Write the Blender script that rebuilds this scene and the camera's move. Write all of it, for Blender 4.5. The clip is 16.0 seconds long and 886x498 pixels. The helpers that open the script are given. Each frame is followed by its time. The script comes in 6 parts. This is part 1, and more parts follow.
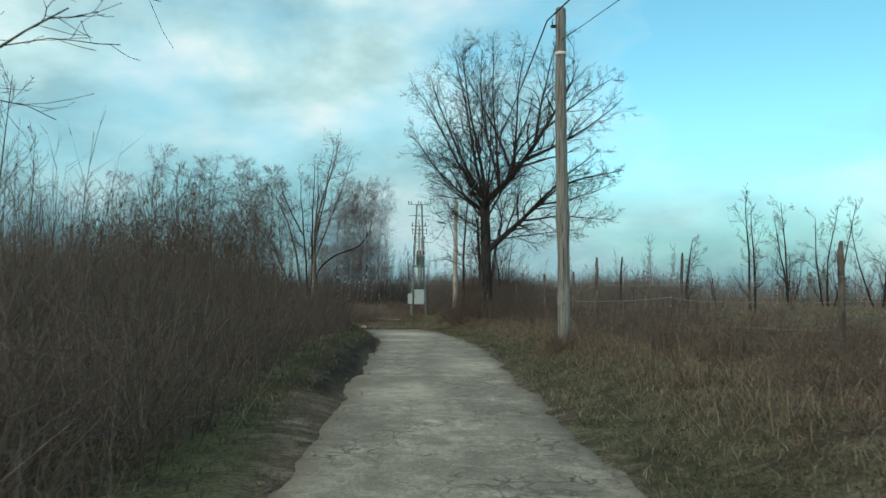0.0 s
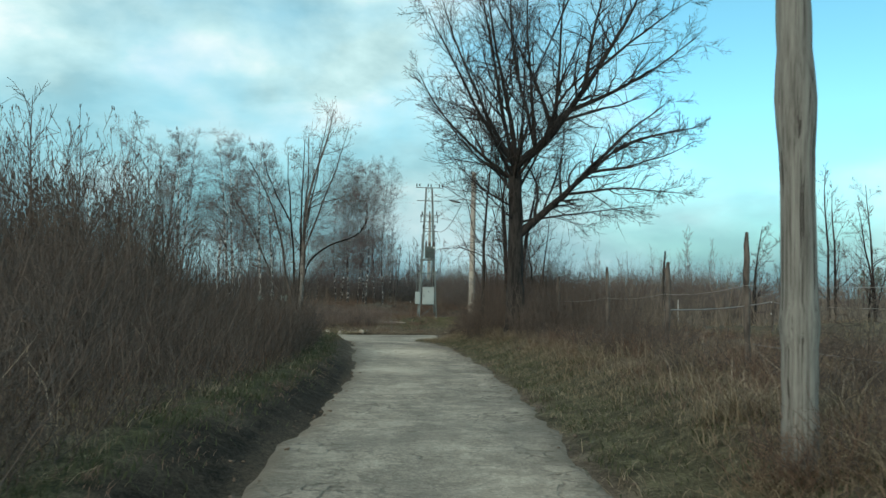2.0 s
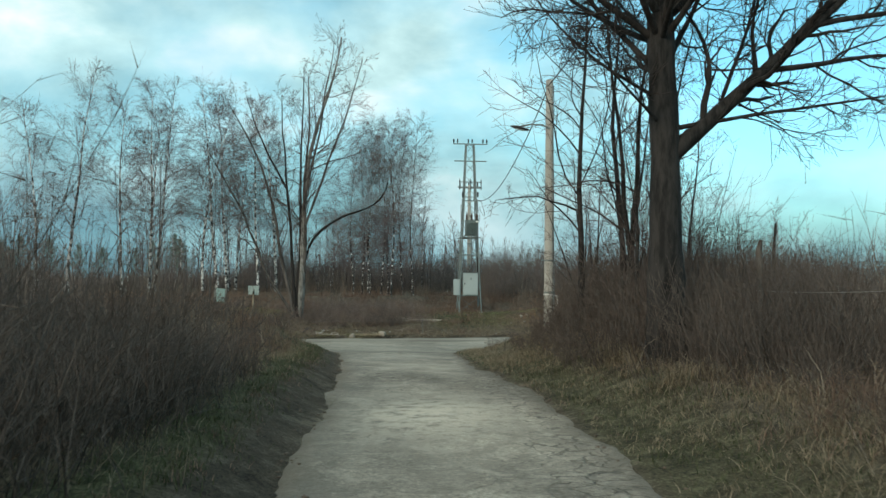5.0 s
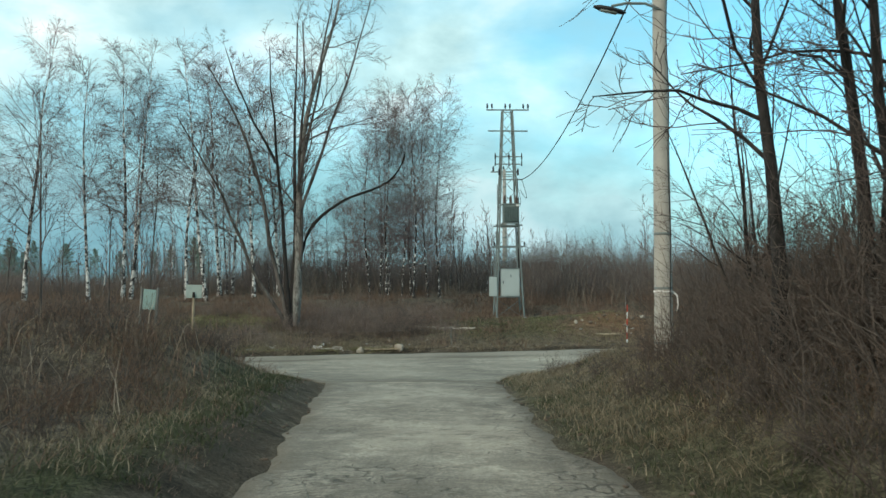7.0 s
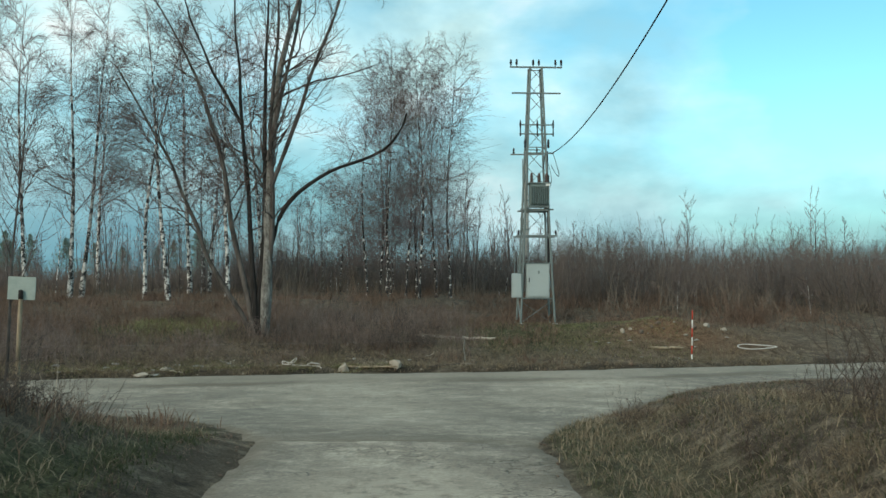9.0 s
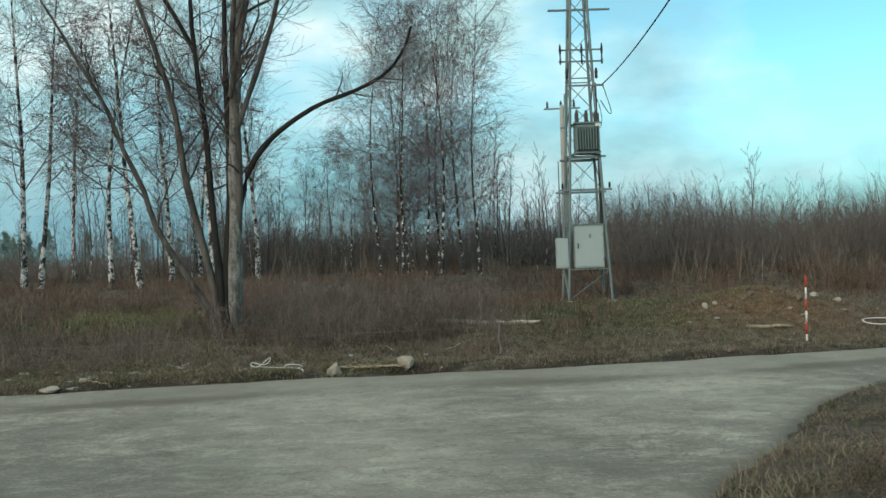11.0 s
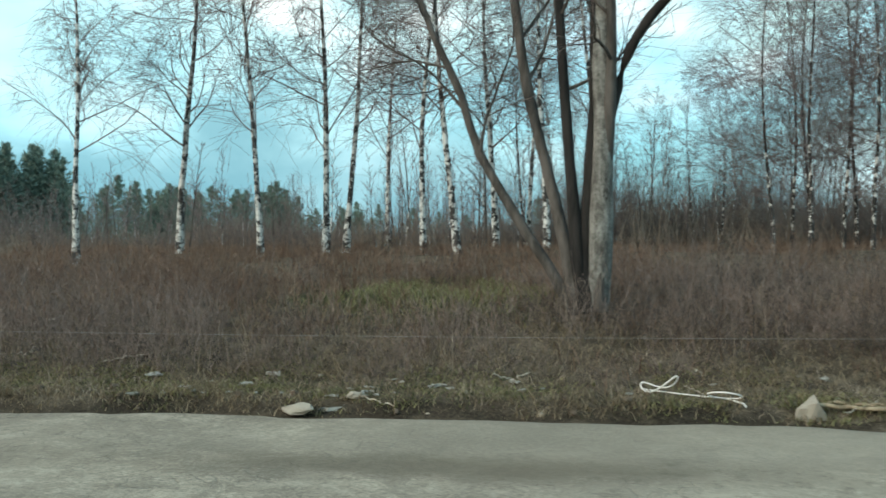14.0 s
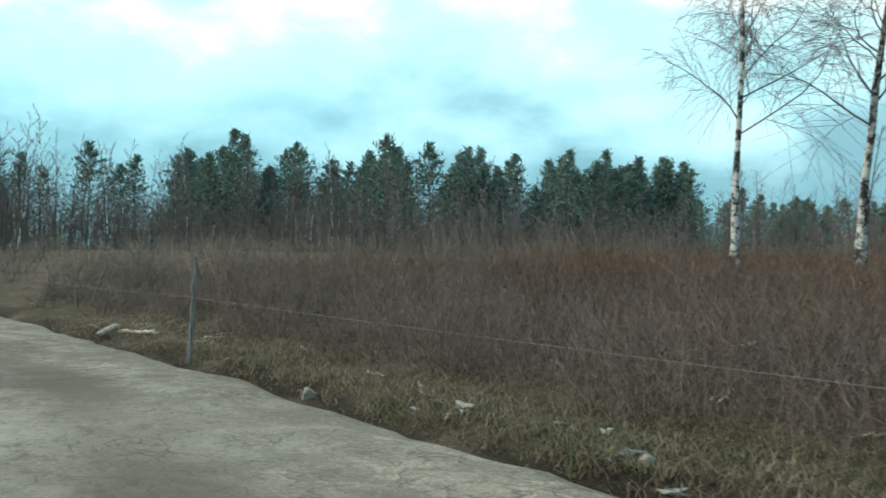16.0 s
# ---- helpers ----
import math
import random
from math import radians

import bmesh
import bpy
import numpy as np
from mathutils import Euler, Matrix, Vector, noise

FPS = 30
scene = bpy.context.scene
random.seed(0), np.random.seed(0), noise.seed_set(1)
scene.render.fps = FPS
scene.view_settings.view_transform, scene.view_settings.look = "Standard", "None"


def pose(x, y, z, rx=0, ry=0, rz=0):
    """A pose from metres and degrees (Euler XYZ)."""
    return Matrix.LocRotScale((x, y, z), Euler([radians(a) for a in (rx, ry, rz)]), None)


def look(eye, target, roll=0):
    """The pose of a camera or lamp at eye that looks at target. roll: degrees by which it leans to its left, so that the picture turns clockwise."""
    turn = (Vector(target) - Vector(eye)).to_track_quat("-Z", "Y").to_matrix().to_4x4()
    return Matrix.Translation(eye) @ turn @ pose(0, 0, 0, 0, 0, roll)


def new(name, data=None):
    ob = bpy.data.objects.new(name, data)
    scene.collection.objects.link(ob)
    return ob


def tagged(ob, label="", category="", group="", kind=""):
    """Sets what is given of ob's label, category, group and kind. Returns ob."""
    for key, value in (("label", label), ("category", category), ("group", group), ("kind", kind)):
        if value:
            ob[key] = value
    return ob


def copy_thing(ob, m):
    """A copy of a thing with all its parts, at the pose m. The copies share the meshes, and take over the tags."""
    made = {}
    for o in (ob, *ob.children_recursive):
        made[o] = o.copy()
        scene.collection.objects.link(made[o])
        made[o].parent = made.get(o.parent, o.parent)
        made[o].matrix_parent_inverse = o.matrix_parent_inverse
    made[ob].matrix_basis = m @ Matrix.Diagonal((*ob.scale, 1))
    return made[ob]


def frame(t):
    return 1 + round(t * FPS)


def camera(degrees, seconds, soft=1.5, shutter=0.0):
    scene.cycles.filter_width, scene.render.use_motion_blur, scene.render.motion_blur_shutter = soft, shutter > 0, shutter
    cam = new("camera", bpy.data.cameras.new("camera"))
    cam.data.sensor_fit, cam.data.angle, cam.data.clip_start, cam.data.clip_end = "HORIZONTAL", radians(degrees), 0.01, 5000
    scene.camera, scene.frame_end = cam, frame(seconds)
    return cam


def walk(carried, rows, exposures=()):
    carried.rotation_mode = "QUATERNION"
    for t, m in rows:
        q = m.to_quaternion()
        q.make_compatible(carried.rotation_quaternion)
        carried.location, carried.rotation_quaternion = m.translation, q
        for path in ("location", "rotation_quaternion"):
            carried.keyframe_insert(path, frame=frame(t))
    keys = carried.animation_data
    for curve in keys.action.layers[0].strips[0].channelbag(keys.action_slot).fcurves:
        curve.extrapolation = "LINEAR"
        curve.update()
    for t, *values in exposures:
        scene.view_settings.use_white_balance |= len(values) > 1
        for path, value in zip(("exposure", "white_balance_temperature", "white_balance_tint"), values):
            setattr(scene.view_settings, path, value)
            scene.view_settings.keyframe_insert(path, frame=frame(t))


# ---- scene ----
cam = camera(52.9, 16.0, shutter=0.15)
PATH = [
    (0, (-0.024, -0.678, 1.195), (0.129, 1.313, 1.298), 0.6),
    (0.5, (0.211, 2.254, 1.235), (0.35, 4.247, 1.343), 1.0),
    (1, (0.46, 5.148, 1.277), (0.594, 7.14, 1.384), 0.7),
    (1.5, (0.693, 8.004, 1.318), (0.824, 9.997, 1.418), 0.5),
    (2, (0.862, 10.791, 1.323), (0.985, 12.785, 1.419), 1.1),
    (2.5, (0.989, 13.542, 1.353), (1.101, 15.536, 1.448), 1.1),
    (3, (1.146, 16.218, 1.371), (1.247, 18.213, 1.462), 0.2),
    (3.5, (1.227, 18.835, 1.378), (1.312, 20.831, 1.461), 0.1),
    (4, (1.272, 21.269, 1.34), (1.342, 23.266, 1.421), 0.8),
    (4.5, (1.22, 23.675, 1.266), (1.278, 25.673, 1.34), 0.7),
    (4.7, (1.206, 24.636, 1.252), (1.259, 26.634, 1.322), 0.6),
    (6.8, (1.301, 34.901, 1.026), (1.282, 36.9, 1.102), -0.6),
    (7, (1.286, 35.808, 1.024), (1.263, 37.807, 1.1), -0.3),
    (7.5, (1.298, 37.946, 1.008), (1.262, 39.945, 1.086), -0.2),
    (8, (1.263, 39.928, 1.004), (1.219, 41.926, 1.08), 0.4),
    (8.5, (1.265, 41.925, 0.992), (1.216, 43.923, 1.066), 0.2),
    (8.7, (1.251, 42.662, 0.989), (1.201, 44.66, 1.063), 0.3),
    (10.8, (1.281, 49.938, 0.604), (1.174, 51.935, 0.65), -2.2),
    (11, (1.212, 50.576, 0.586), (1.09, 52.572, 0.624), -1.9),
    (11.5, (0.938, 52.091, 0.512), (0.763, 54.083, 0.527), -2.6),
    (12, (0.57, 53.581, 0.427), (0.312, 55.564, 0.43), -1.7),
    (12.5, (0.097, 54.992, 0.381), (-0.269, 56.959, 0.374), -1.2),
    (12.9, (-0.303, 55.975, 0.328), (-0.766, 57.92, 0.32), -0.1),
    (13, (-0.446, 56.219, 0.321), (-0.928, 58.16, 0.313), -0.1),
    (13.5, (-1.207, 57.465, 0.244), (-1.834, 59.365, 0.248), 0.2),
    (13.6, (-1.349, 57.69, 0.237), (-1.979, 59.588, 0.235), 0.0),
    (14, (-1.908, 58.507, 0.184), (-2.707, 60.34, 0.195), -0.4),
    (14.5, (-2.752, 59.501, 0.123), (-3.816, 61.194, 0.137), -0.1),
    (14.7, (-3.202, 59.836, 0.073), (-4.354, 61.471, 0.088), -0.1),
    (15, (-3.899, 60.391, 0.006), (-5.214, 61.898, 0.022), 0.8),
    (15.5, (-5.221, 61.167, -0.023), (-6.793, 62.403, -0.003), 0.1),
    (16, (-6.432, 61.66, -0.057), (-8.192, 62.611, -0.023), 1.8),
]
EXPOSURES = [(0.0, -0.06), (1.5, 0.02), (3.0, 0.05), (4.7, 0.08), (7.0, 0.18), (8.5, 0.12), (11.0, 0.1), (12.0, 0.3), (13.5, 0.5), (14.5, 0.48), (16.0, 0.4)]
walk(cam, [(t, look(eye, target, roll)) for t, eye, target, roll in PATH], EXPOSURES)

# ---------------------------------------------------------------- sky and sun
SUN_AZ, SUN_EL = radians(212), radians(26)
world = bpy.data.worlds.new("sky")
scene.world = world
world.use_nodes = True
wn, wl = world.node_tree.nodes, world.node_tree.links
wn.clear()


def wnode(kind, **values):
    n = wn.new(kind)
    for k, v in values.items():
        n.inputs[k].default_value = v
    return n


def wramp(fac, stops):
    r = wn.new("ShaderNodeValToRGB")
    while len(r.color_ramp.elements) < len(stops):
        r.color_ramp.elements.new(0.5)
    for e, (p, c) in zip(r.color_ramp.elements, stops):
        e.position, e.color = p, (*c, 1)
    wl.new(fac, r.inputs[0])
    return r.outputs[0]


def wmix(fac, a, b, blend="MIX"):
    m = wn.new("ShaderNodeMix")
    m.data_type, m.blend_type = "RGBA", blend
    for sock, v in ((m.inputs[0], fac), (m.inputs[6], a), (m.inputs[7], b)):
        if hasattr(v, "is_output"):
            wl.new(v, sock)
        else:
            sock.default_value = v
    return m.outputs[2]


sky = wn.new("ShaderNodeTexSky")
sky.sky_type, sky.sun_disc, sky.sun_elevation, sky.sun_rotation = "NISHITA", False, SUN_EL, SUN_AZ
sky.air_density, sky.dust_density, sky.ozone_density = 1.0, 0.5, 1.5
where = wn.new("ShaderNodeTexCoord")
up = wn.new("ShaderNodeSeparateXYZ")
wl.new(where.outputs["Generated"], up.inputs[0])
clear = wmix(1.0, sky.outputs[0], wramp(up.outputs[2], [(0.0, (0.110, 0.186, 0.182)), (0.30, (0.106, 0.188, 0.168))]), "MULTIPLY")
flat = wn.new("ShaderNodeMapping")
flat.inputs["Scale"].default_value = (1.0, 1.0, 1.9)
flat.inputs["Location"].default_value = (0.35, 0.1, 0.2)
wl.new(where.outputs["Generated"], flat.inputs["Vector"])
big = wnode("ShaderNodeTexNoise", Scale=1.9, Detail=6.0, Roughness=0.5, Distortion=0.1)
wl.new(flat.outputs[0], big.inputs["Vector"])
small = wnode("ShaderNodeTexNoise", Scale=5.2, Detail=6.0, Roughness=0.52, Distortion=0.15)
wl.new(flat.outputs[0], small.inputs["Vector"])
cover = wramp(big.outputs[0], [(0.40, (0, 0, 0)), (0.56, (1, 1, 1))])
tone = wramp(small.outputs[0], [(0.36, (0.36, 0.585, 0.615)), (0.50, (0.60, 0.875, 0.885)), (0.64, (1.0, 1.07, 1.05))])
clouds = wmix(cover, clear, tone)
# a darker bank of cloud low over the woods
low = wramp(up.outputs[2], [(0.0, (1, 1, 1)), (0.03, (0.85, 0.85, 0.85)), (0.07, (0.50, 0.50, 0.50)), (0.12, (0.20, 0.20, 0.20)), (0.20, (0, 0, 0))])
bank_c = wramp(small.outputs[0], [(0.38, (0.16, 0.345, 0.415)), (0.62, (0.37, 0.63, 0.685))])
east = wn.new("ShaderNodeMath")
east.operation = "MULTIPLY_ADD"
east.inputs[1].default_value, east.inputs[2].default_value = 0.5, 0.5
wl.new(up.outputs[0], east.inputs[0])
deep = wramp(up.outputs[2], [(0.0, (1, 1, 1)), (0.06, (0.92, 0.92, 0.92)), (0.13, (0.48, 0.48, 0.48)), (0.23, (0, 0, 0))])
low = wmix(wramp(east.outputs[0], [(0.42, (0, 0, 0)), (0.58, (1, 1, 1))]), deep, low)
full = wmix(low, clouds, bank_c)
# towards the west: white cloud above, thin cloud below it and a slate bank on the woods
turned = wn.new("ShaderNodeMath")
turned.operation = "MULTIPLY"
turned.inputs[1].default_value = -1.0
wl.new(up.outputs[0], turned.inputs[0])
west = wramp(turned.outputs[0], [(0.22, (0, 0, 0)), (0.72, (0.85, 0.85, 0.85))])
ragged = wn.new("ShaderNodeMath")
ragged.operation = "MULTIPLY_ADD"
ragged.inputs[1].default_value, ragged.inputs[2].default_value = 0.34, -0.17
wl.new(small.outputs[0], ragged.inputs[0])
height = wn.new("ShaderNodeMath")
height.operation = "ADD"
wl.new(up.outputs[2], height.inputs[0])
wl.new(ragged.outputs[0], height.inputs[1])
layers = wramp(height.outputs[0], [(0.0, (0.18, 0.41, 0.49)), (0.10, (0.20, 0.45, 0.53)), (0.145, (0.34, 0.68, 0.77)), (0.19, (0.47, 0.83, 0.91)), (0.25, (0.58, 0.90, 0.96)), (0.29, (0.97, 1.06, 1.05))])
full = wmix(west, full, layers)
backing = wn.new("ShaderNodeBackground")
backing.inputs["Strength"].default_value = 1.0
wl.new(full, backing.inputs["Color"])
wout = wn.new("ShaderNodeOutputWorld")
wl.new(backing.outputs[0], wout.inputs[0])

sun_data = bpy.data.lights.new("sun", "SUN")
sun_data.energy, sun_data.angle, sun_data.color = 1.5, radians(14), (1.0, 0.86, 0.68)
sun = new("sun", sun_data)
sun.matrix_world = look((0, 0, 60), (-60 * math.sin(SUN_AZ), -60 * math.cos(SUN_AZ), 60 - 60 * math.tan(SUN_EL)))

# ---------------------------------------------------------------- materials


class Mat:
    """A small wrapper round a node material."""

    def __init__(self, name, rough=0.85, metal=0.0, spec=0.3):
        self.m = bpy.data.materials.new(name)
        self.m.use_nodes = True
        self.n, self.l = self.m.node_tree.nodes, self.m.node_tree.links
        self.b = self.n["Principled BSDF"]
        self.b.inputs["Roughness"].default_value = rough
        self.b.inputs["Metallic"].default_value = metal
        self.b.inputs["Specular IOR Level"].default_value = spec
        self.pos = self.n.new("ShaderNodeTexCoord").outputs["Object"]

    def noise(self, scale, detail=4, rough=0.55, stretch=None, distort=0.0, vec=None):
        n = self.n.new("ShaderNodeTexNoise")
        n.inputs["Scale"].default_value, n.inputs["Detail"].default_value = scale, detail
        n.inputs["Roughness"].default_value, n.inputs["Distortion"].default_value = rough, distort
        self.l.new(self.stretch(stretch, vec), n.inputs["Vector"])
        return n.outputs[0]

    def stretch(self, s, vec=None):
        vec = vec or self.pos
        if s is None:
            return vec
        m = self.n.new("ShaderNodeMapping")
        m.inputs["Scale"].default_value = s
        self.l.new(vec, m.inputs["Vector"])
        return m.outputs[0]

    def ramp(self, fac, stops):
        r = self.n.new("ShaderNodeValToRGB")
        while len(r.color_ramp.elements) < len(stops):
            r.color_ramp.elements.new(0.5)
        for e, (p, c) in zip(r.color_ramp.elements, stops):
            e.position = p
            e.color = (c, c, c, 1) if isinstance(c, (int, float)) else (*c, 1)
        self.l.new(fac, r.inputs[0])
        return r.outputs[0]

    def mix(self, fac, a, b, blend="MIX"):
        m = self.n.new("ShaderNodeMix")
        m.data_type, m.blend_type = "RGBA", blend
        for sock, v in ((m.inputs[0], fac), (m.inputs[6], a), (m.inputs[7], b)):
            if hasattr(v, "is_output"):
                self.l.new(v, sock)
            elif isinstance(v, (int, float)):
                sock.default_value = v
            else:
                sock.default_value = (*v, 1)
        return m.outputs[2]

    def attr(self, name):
        a = self.n.new("ShaderNodeAttribute")
        a.attribute_name = name
        return a.outputs["Fac"]

    def island(self):
        return self.n.new("ShaderNodeNewGeometry").outputs["Random Per Island"]

    def one(self):
        return self.n.new("ShaderNodeObjectInfo").outputs["Random"]

    def colour(self, out):
        self.l.new(out, self.b.inputs["Base Color"])
        return self

    def bump(self, height, strength=0.4, distance=0.02):
        b = self.n.new("ShaderNodeBump")
        b.inputs["Strength"].default_value, b.inputs["Distance"].default_value = strength, distance
        self.l.new(height, b.inputs["Height"])
        self.l.new(b.outputs[0], self.b.inputs["Normal"])
        return self


def bark(name, dark, light, scale=6, vary=0.5):
    k = Mat(name, 0.9)
    a = k.noise(scale, 6, 0.65, (1, 1, 0.22))
    b = k.noise(0.9, 3)
    c = k.mix(k.ramp(b, [(0.3, 0.0), (0.7, vary)]), k.ramp(a, [(0.40, dark), (0.60, light)]), light)
    return k.colour(c).bump(a, 0.8, 0.03).m


def pole_wood():
    k = Mat("weathered_pole", 0.9)
    grain = k.noise(45, 6, 0.75, (1, 1, 0.03))
    split = k.noise(30, 4, 0.6, (1, 1, 0.02), 0.2)
    stain = k.noise(1.6, 4, 0.6, (1, 1, 0.5))
    c = k.ramp(grain, [(0.36, (0.10, 0.094, 0.083)), (0.50, (0.207, 0.206, 0.184)), (0.66, (0.30, 0.300, 0.268))])
    c = k.mix(k.ramp(split, [(0.36, 0.95), (0.40, 0.0)]), c, (0.035, 0.03, 0.026))
    c = k.mix(k.ramp(stain, [(0.5, 0.0), (0.75, 0.55)]), c, (0.17, 0.165, 0.145))
    return k.colour(c).bump(k.mix(0.5, grain, split), 0.9, 0.02).m


def lichen_bark():
    k = Mat("lichened_bark", 0.9)
    fine, blot, ridge = k.noise(22, 5, 0.7), k.noise(6, 5, 0.7, (1, 1, 0.7)), k.noise(9, 5, 0.65, (1, 1, 0.25))
    c = k.ramp(ridge, [(0.38, (0.105, 0.098, 0.086)), (0.62, (0.26, 0.247, 0.222))])
    c = k.mix(k.ramp(blot, [(0.48, 0.0), (0.62, 0.55)]), c, (0.33, 0.325, 0.295))
    c = k.mix(k.ramp(blot, [(0.34, 0.8), (0.41, 0.0)]), c, (0.04, 0.036, 0.031))
    c = k.mix(1.0, c, k.ramp(fine, [(0.36, 0.65), (0.62, 1.12)]), "MULTIPLY")
    return k.colour(c).bump(k.mix(0.5, ridge, fine), 0.8, 0.02).m


def stems(name, lo, hi, thin=0.0):
    """Stalks that differ one by one; thin lets light through, as grass blades do."""
    k = Mat(name, 0.85)
    fleck = k.noise(14, 3)
    c = k.mix(k.island(), lo, hi)
    c = k.mix(k.ramp(fleck, [(0.35, 0.0), (0.75, 0.45)]), c, tuple(0.55 * v for v in lo))
    k.colour(c)
    if thin:
        glow, both = k.n.new("ShaderNodeBsdfTranslucent"), k.n.new("ShaderNodeMixShader")
        k.l.new(c, glow.inputs[0])
        both.inputs[0].default_value = thin
        k.l.new(k.b.outputs[0], both.inputs[1])
        k.l.new(glow.outputs[0], both.inputs[2])
        k.l.new(both.outputs[0], k.n["Material Output"].inputs[0])
    return k.m


def painted(name, col, rough=0.55, metal=0.0, dirt=0.35, scale=5):
    k = Mat(name, rough, metal)
    a = k.noise(scale, 6, 0.65)
    b = k.noise(scale * 7, 3, 0.6)
    c = k.mix(k.ramp(a, [(0.42, 0.0), (0.78, dirt)]), col, tuple(v * 0.42 for v in col))
    c = k.mix(k.ramp(b, [(0.5, 0.0), (0.8, dirt * 0.5)]), c, tuple(min(1, v * 1.25) for v in col))
    return k.colour(c).bump(b, 0.15, 0.004).m


def ground_material():
    k = Mat("ground_litter", 0.95, spec=0.1)
    a, b, c, d = k.noise(0.35, 5), k.noise(3.2, 6, 0.65), k.noise(26, 4, 0.7), k.noise(95, 3, 0.7)
    grit = k.ramp(k.mix(0.5, c, d), [(0.40, 0.45), (0.50, 0.95), (0.60, 1.45)])
    litter = k.ramp(b, [(0.36, (0.054, 0.043, 0.032)), (0.5, (0.130, 0.104, 0.074)), (0.64, (0.24, 0.195, 0.14))])
    litter = k.mix(k.ramp(a, [(0.38, 0.0), (0.65, 0.7)]), litter, (0.135, 0.102, 0.073))
    green = k.ramp(k.mix(0.5, b, c), [(0.42, (0.036, 0.044, 0.020)), (0.58, (0.115, 0.118, 0.055))])
    out = k.mix(k.ramp(k.mix(0.5, k.attr("green"), k.mix(1.0, k.attr("green"), b, "MULTIPLY")), [(0.12, 0.0), (0.55, 0.8)]), litter, green)
    # bare soil, darkened further so the colour also carries the bank's shade
    earth = k.ramp(k.mix(0.5, b, c), [(0.40, (0.008, 0.007, 0.005)), (0.60, (0.036, 0.030, 0.022))])
    out = k.mix(k.mix(1.0, k.attr("earth"), k.ramp(b, [(0.40, 0.45), (0.52, 1.0)]), "MULTIPLY"), out, earth)
    rusty = k.ramp(k.mix(0.5, b, c), [(0.40, (0.10, 0.058, 0.034)), (0.60, (0.25, 0.150, 0.090))])
    out = k.mix(k.attr("rusty"), out, rusty)
    out = k.mix(1.0, out, grit, "MULTIPLY")
    return k.colour(out).bump(k.mix(0.5, b, k.mix(0.5, c, d)), 1.0, 0.07).m


def road_material(name, tint, cracks, streaks, long):
    k = Mat(name, 0.92)
    a, b, c = k.noise(1.3, 7, 0.68, long), k.noise(4, 6, 0.7), k.noise(60, 3, 0.7)
    base = k.ramp(a, [(0.36, tuple(v * 0.60 for v in tint)), (0.5, tint), (0.64, tuple(min(1, v * 1.35) for v in tint))])
    base = k.mix(k.ramp(b, [(0.46, 0.0), (0.60, 0.65)]), base, tuple(v * 0.62 for v in tint))
    base = k.mix(k.ramp(c, [(0.45, 0.0), (0.7, 0.45)]), base, tuple(min(1, v * 1.7) for v in tint))
    wob = k.n.new("ShaderNodeVectorMath")
    wob.operation = "ADD"
    shift = k.n.new("ShaderNodeTexNoise")
    shift.inputs["Scale"].default_value = 3.0
    k.l.new(k.pos, shift.inputs["Vector"])
    half = k.n.new("ShaderNodeVectorMath")
    half.operation = "SCALE"
    half.inputs["Scale"].default_value = 0.5
    k.l.new(shift.outputs["Color"], half.inputs[0])
    k.l.new(k.pos, wob.inputs[0])
    k.l.new(half.outputs[0], wob.inputs[1])
    v = k.n.new("ShaderNodeTexVoronoi")
    v.feature = "DISTANCE_TO_EDGE"
    v.inputs["Scale"].default_value = 3.4
    k.l.new(wob.outputs[0], v.inputs["Vector"])
    crack = k.ramp(v.outputs[0], [(0.0, 1.0), (0.03, 0.65), (0.07, 0.0)])
    patch = k.ramp(k.noise(0.9, 5, 0.65), [(0.48, 0.0), (0.60, cracks)])
    crumble = k.mix(1.0, k.attr("edge"), k.ramp(k.noise(0.7, 4), [(0.42, 0.0), (0.52, 1.0)]), "MULTIPLY")
    patch = k.mix(1.0, patch, crumble, "ADD")
    crack = k.mix(1.0, crack, patch, "MULTIPLY")
    base = k.mix(crack, base, tuple(v * 0.32 for v in tint))
    streak = k.noise(1.1, 5, 0.62, streaks, 0.6)
    base = k.mix(k.ramp(streak, [(0.52, 0.0), (0.68, 0.40)]), base, tuple(v * 0.52 for v in tint))
    gravel = k.noise(24, 5, 0.8)
    base = k.mix(1.0, base, k.ramp(gravel, [(0.38, 0.62), (0.5, 0.97), (0.62, 1.24)]), "MULTIPLY")
    broad = k.noise(0.45, 4, 0.6, long)
    base = k.mix(1.0, base, k.ramp(broad, [(0.40, 0.80), (0.5, 1.0), (0.60, 1.2)]), "MULTIPLY")
    rut = k.noise(0.8, 6, 0.7, streaks, 1.0)
    base = k.mix(1.0, base, k.ramp(rut, [(0.42, 1.08), (0.5, 1.0), (0.62, 0.84)]), "MULTIPLY")
    blot = k.noise(1.7, 7, 0.72, None, 0.9)
    base = k.mix(k.ramp(blot, [(0.50, 0.0), (0.535, 0.55), (0.60, 0.35)]), base, tuple(v * 0.58 for v in tint))
    base = k.mix(k.ramp(blot, [(0.36, 0.6), (0.44, 0.0)]), base, tuple(min(1, v * 1.32) for v in tint))
    fleck = k.noise(16, 3, 0.7)
    base = k.mix(k.ramp(fleck, [(0.60, 0.0), (0.72, 0.6)]), base, tuple(min(1, v * 1.5) for v in tint))
    base = k.mix(k.ramp(fleck, [(0.28, 0.7), (0.40, 0.0)]), base, tuple(v * 0.5 for v in tint))
    dust = k.mix(1.0, k.attr("dust"), k.ramp(b, [(0.36, 0.1), (0.54, 1.0)]), "MULTIPLY")
    base = k.mix(dust, base, tuple(min(1, v * 2.0) for v in tint))
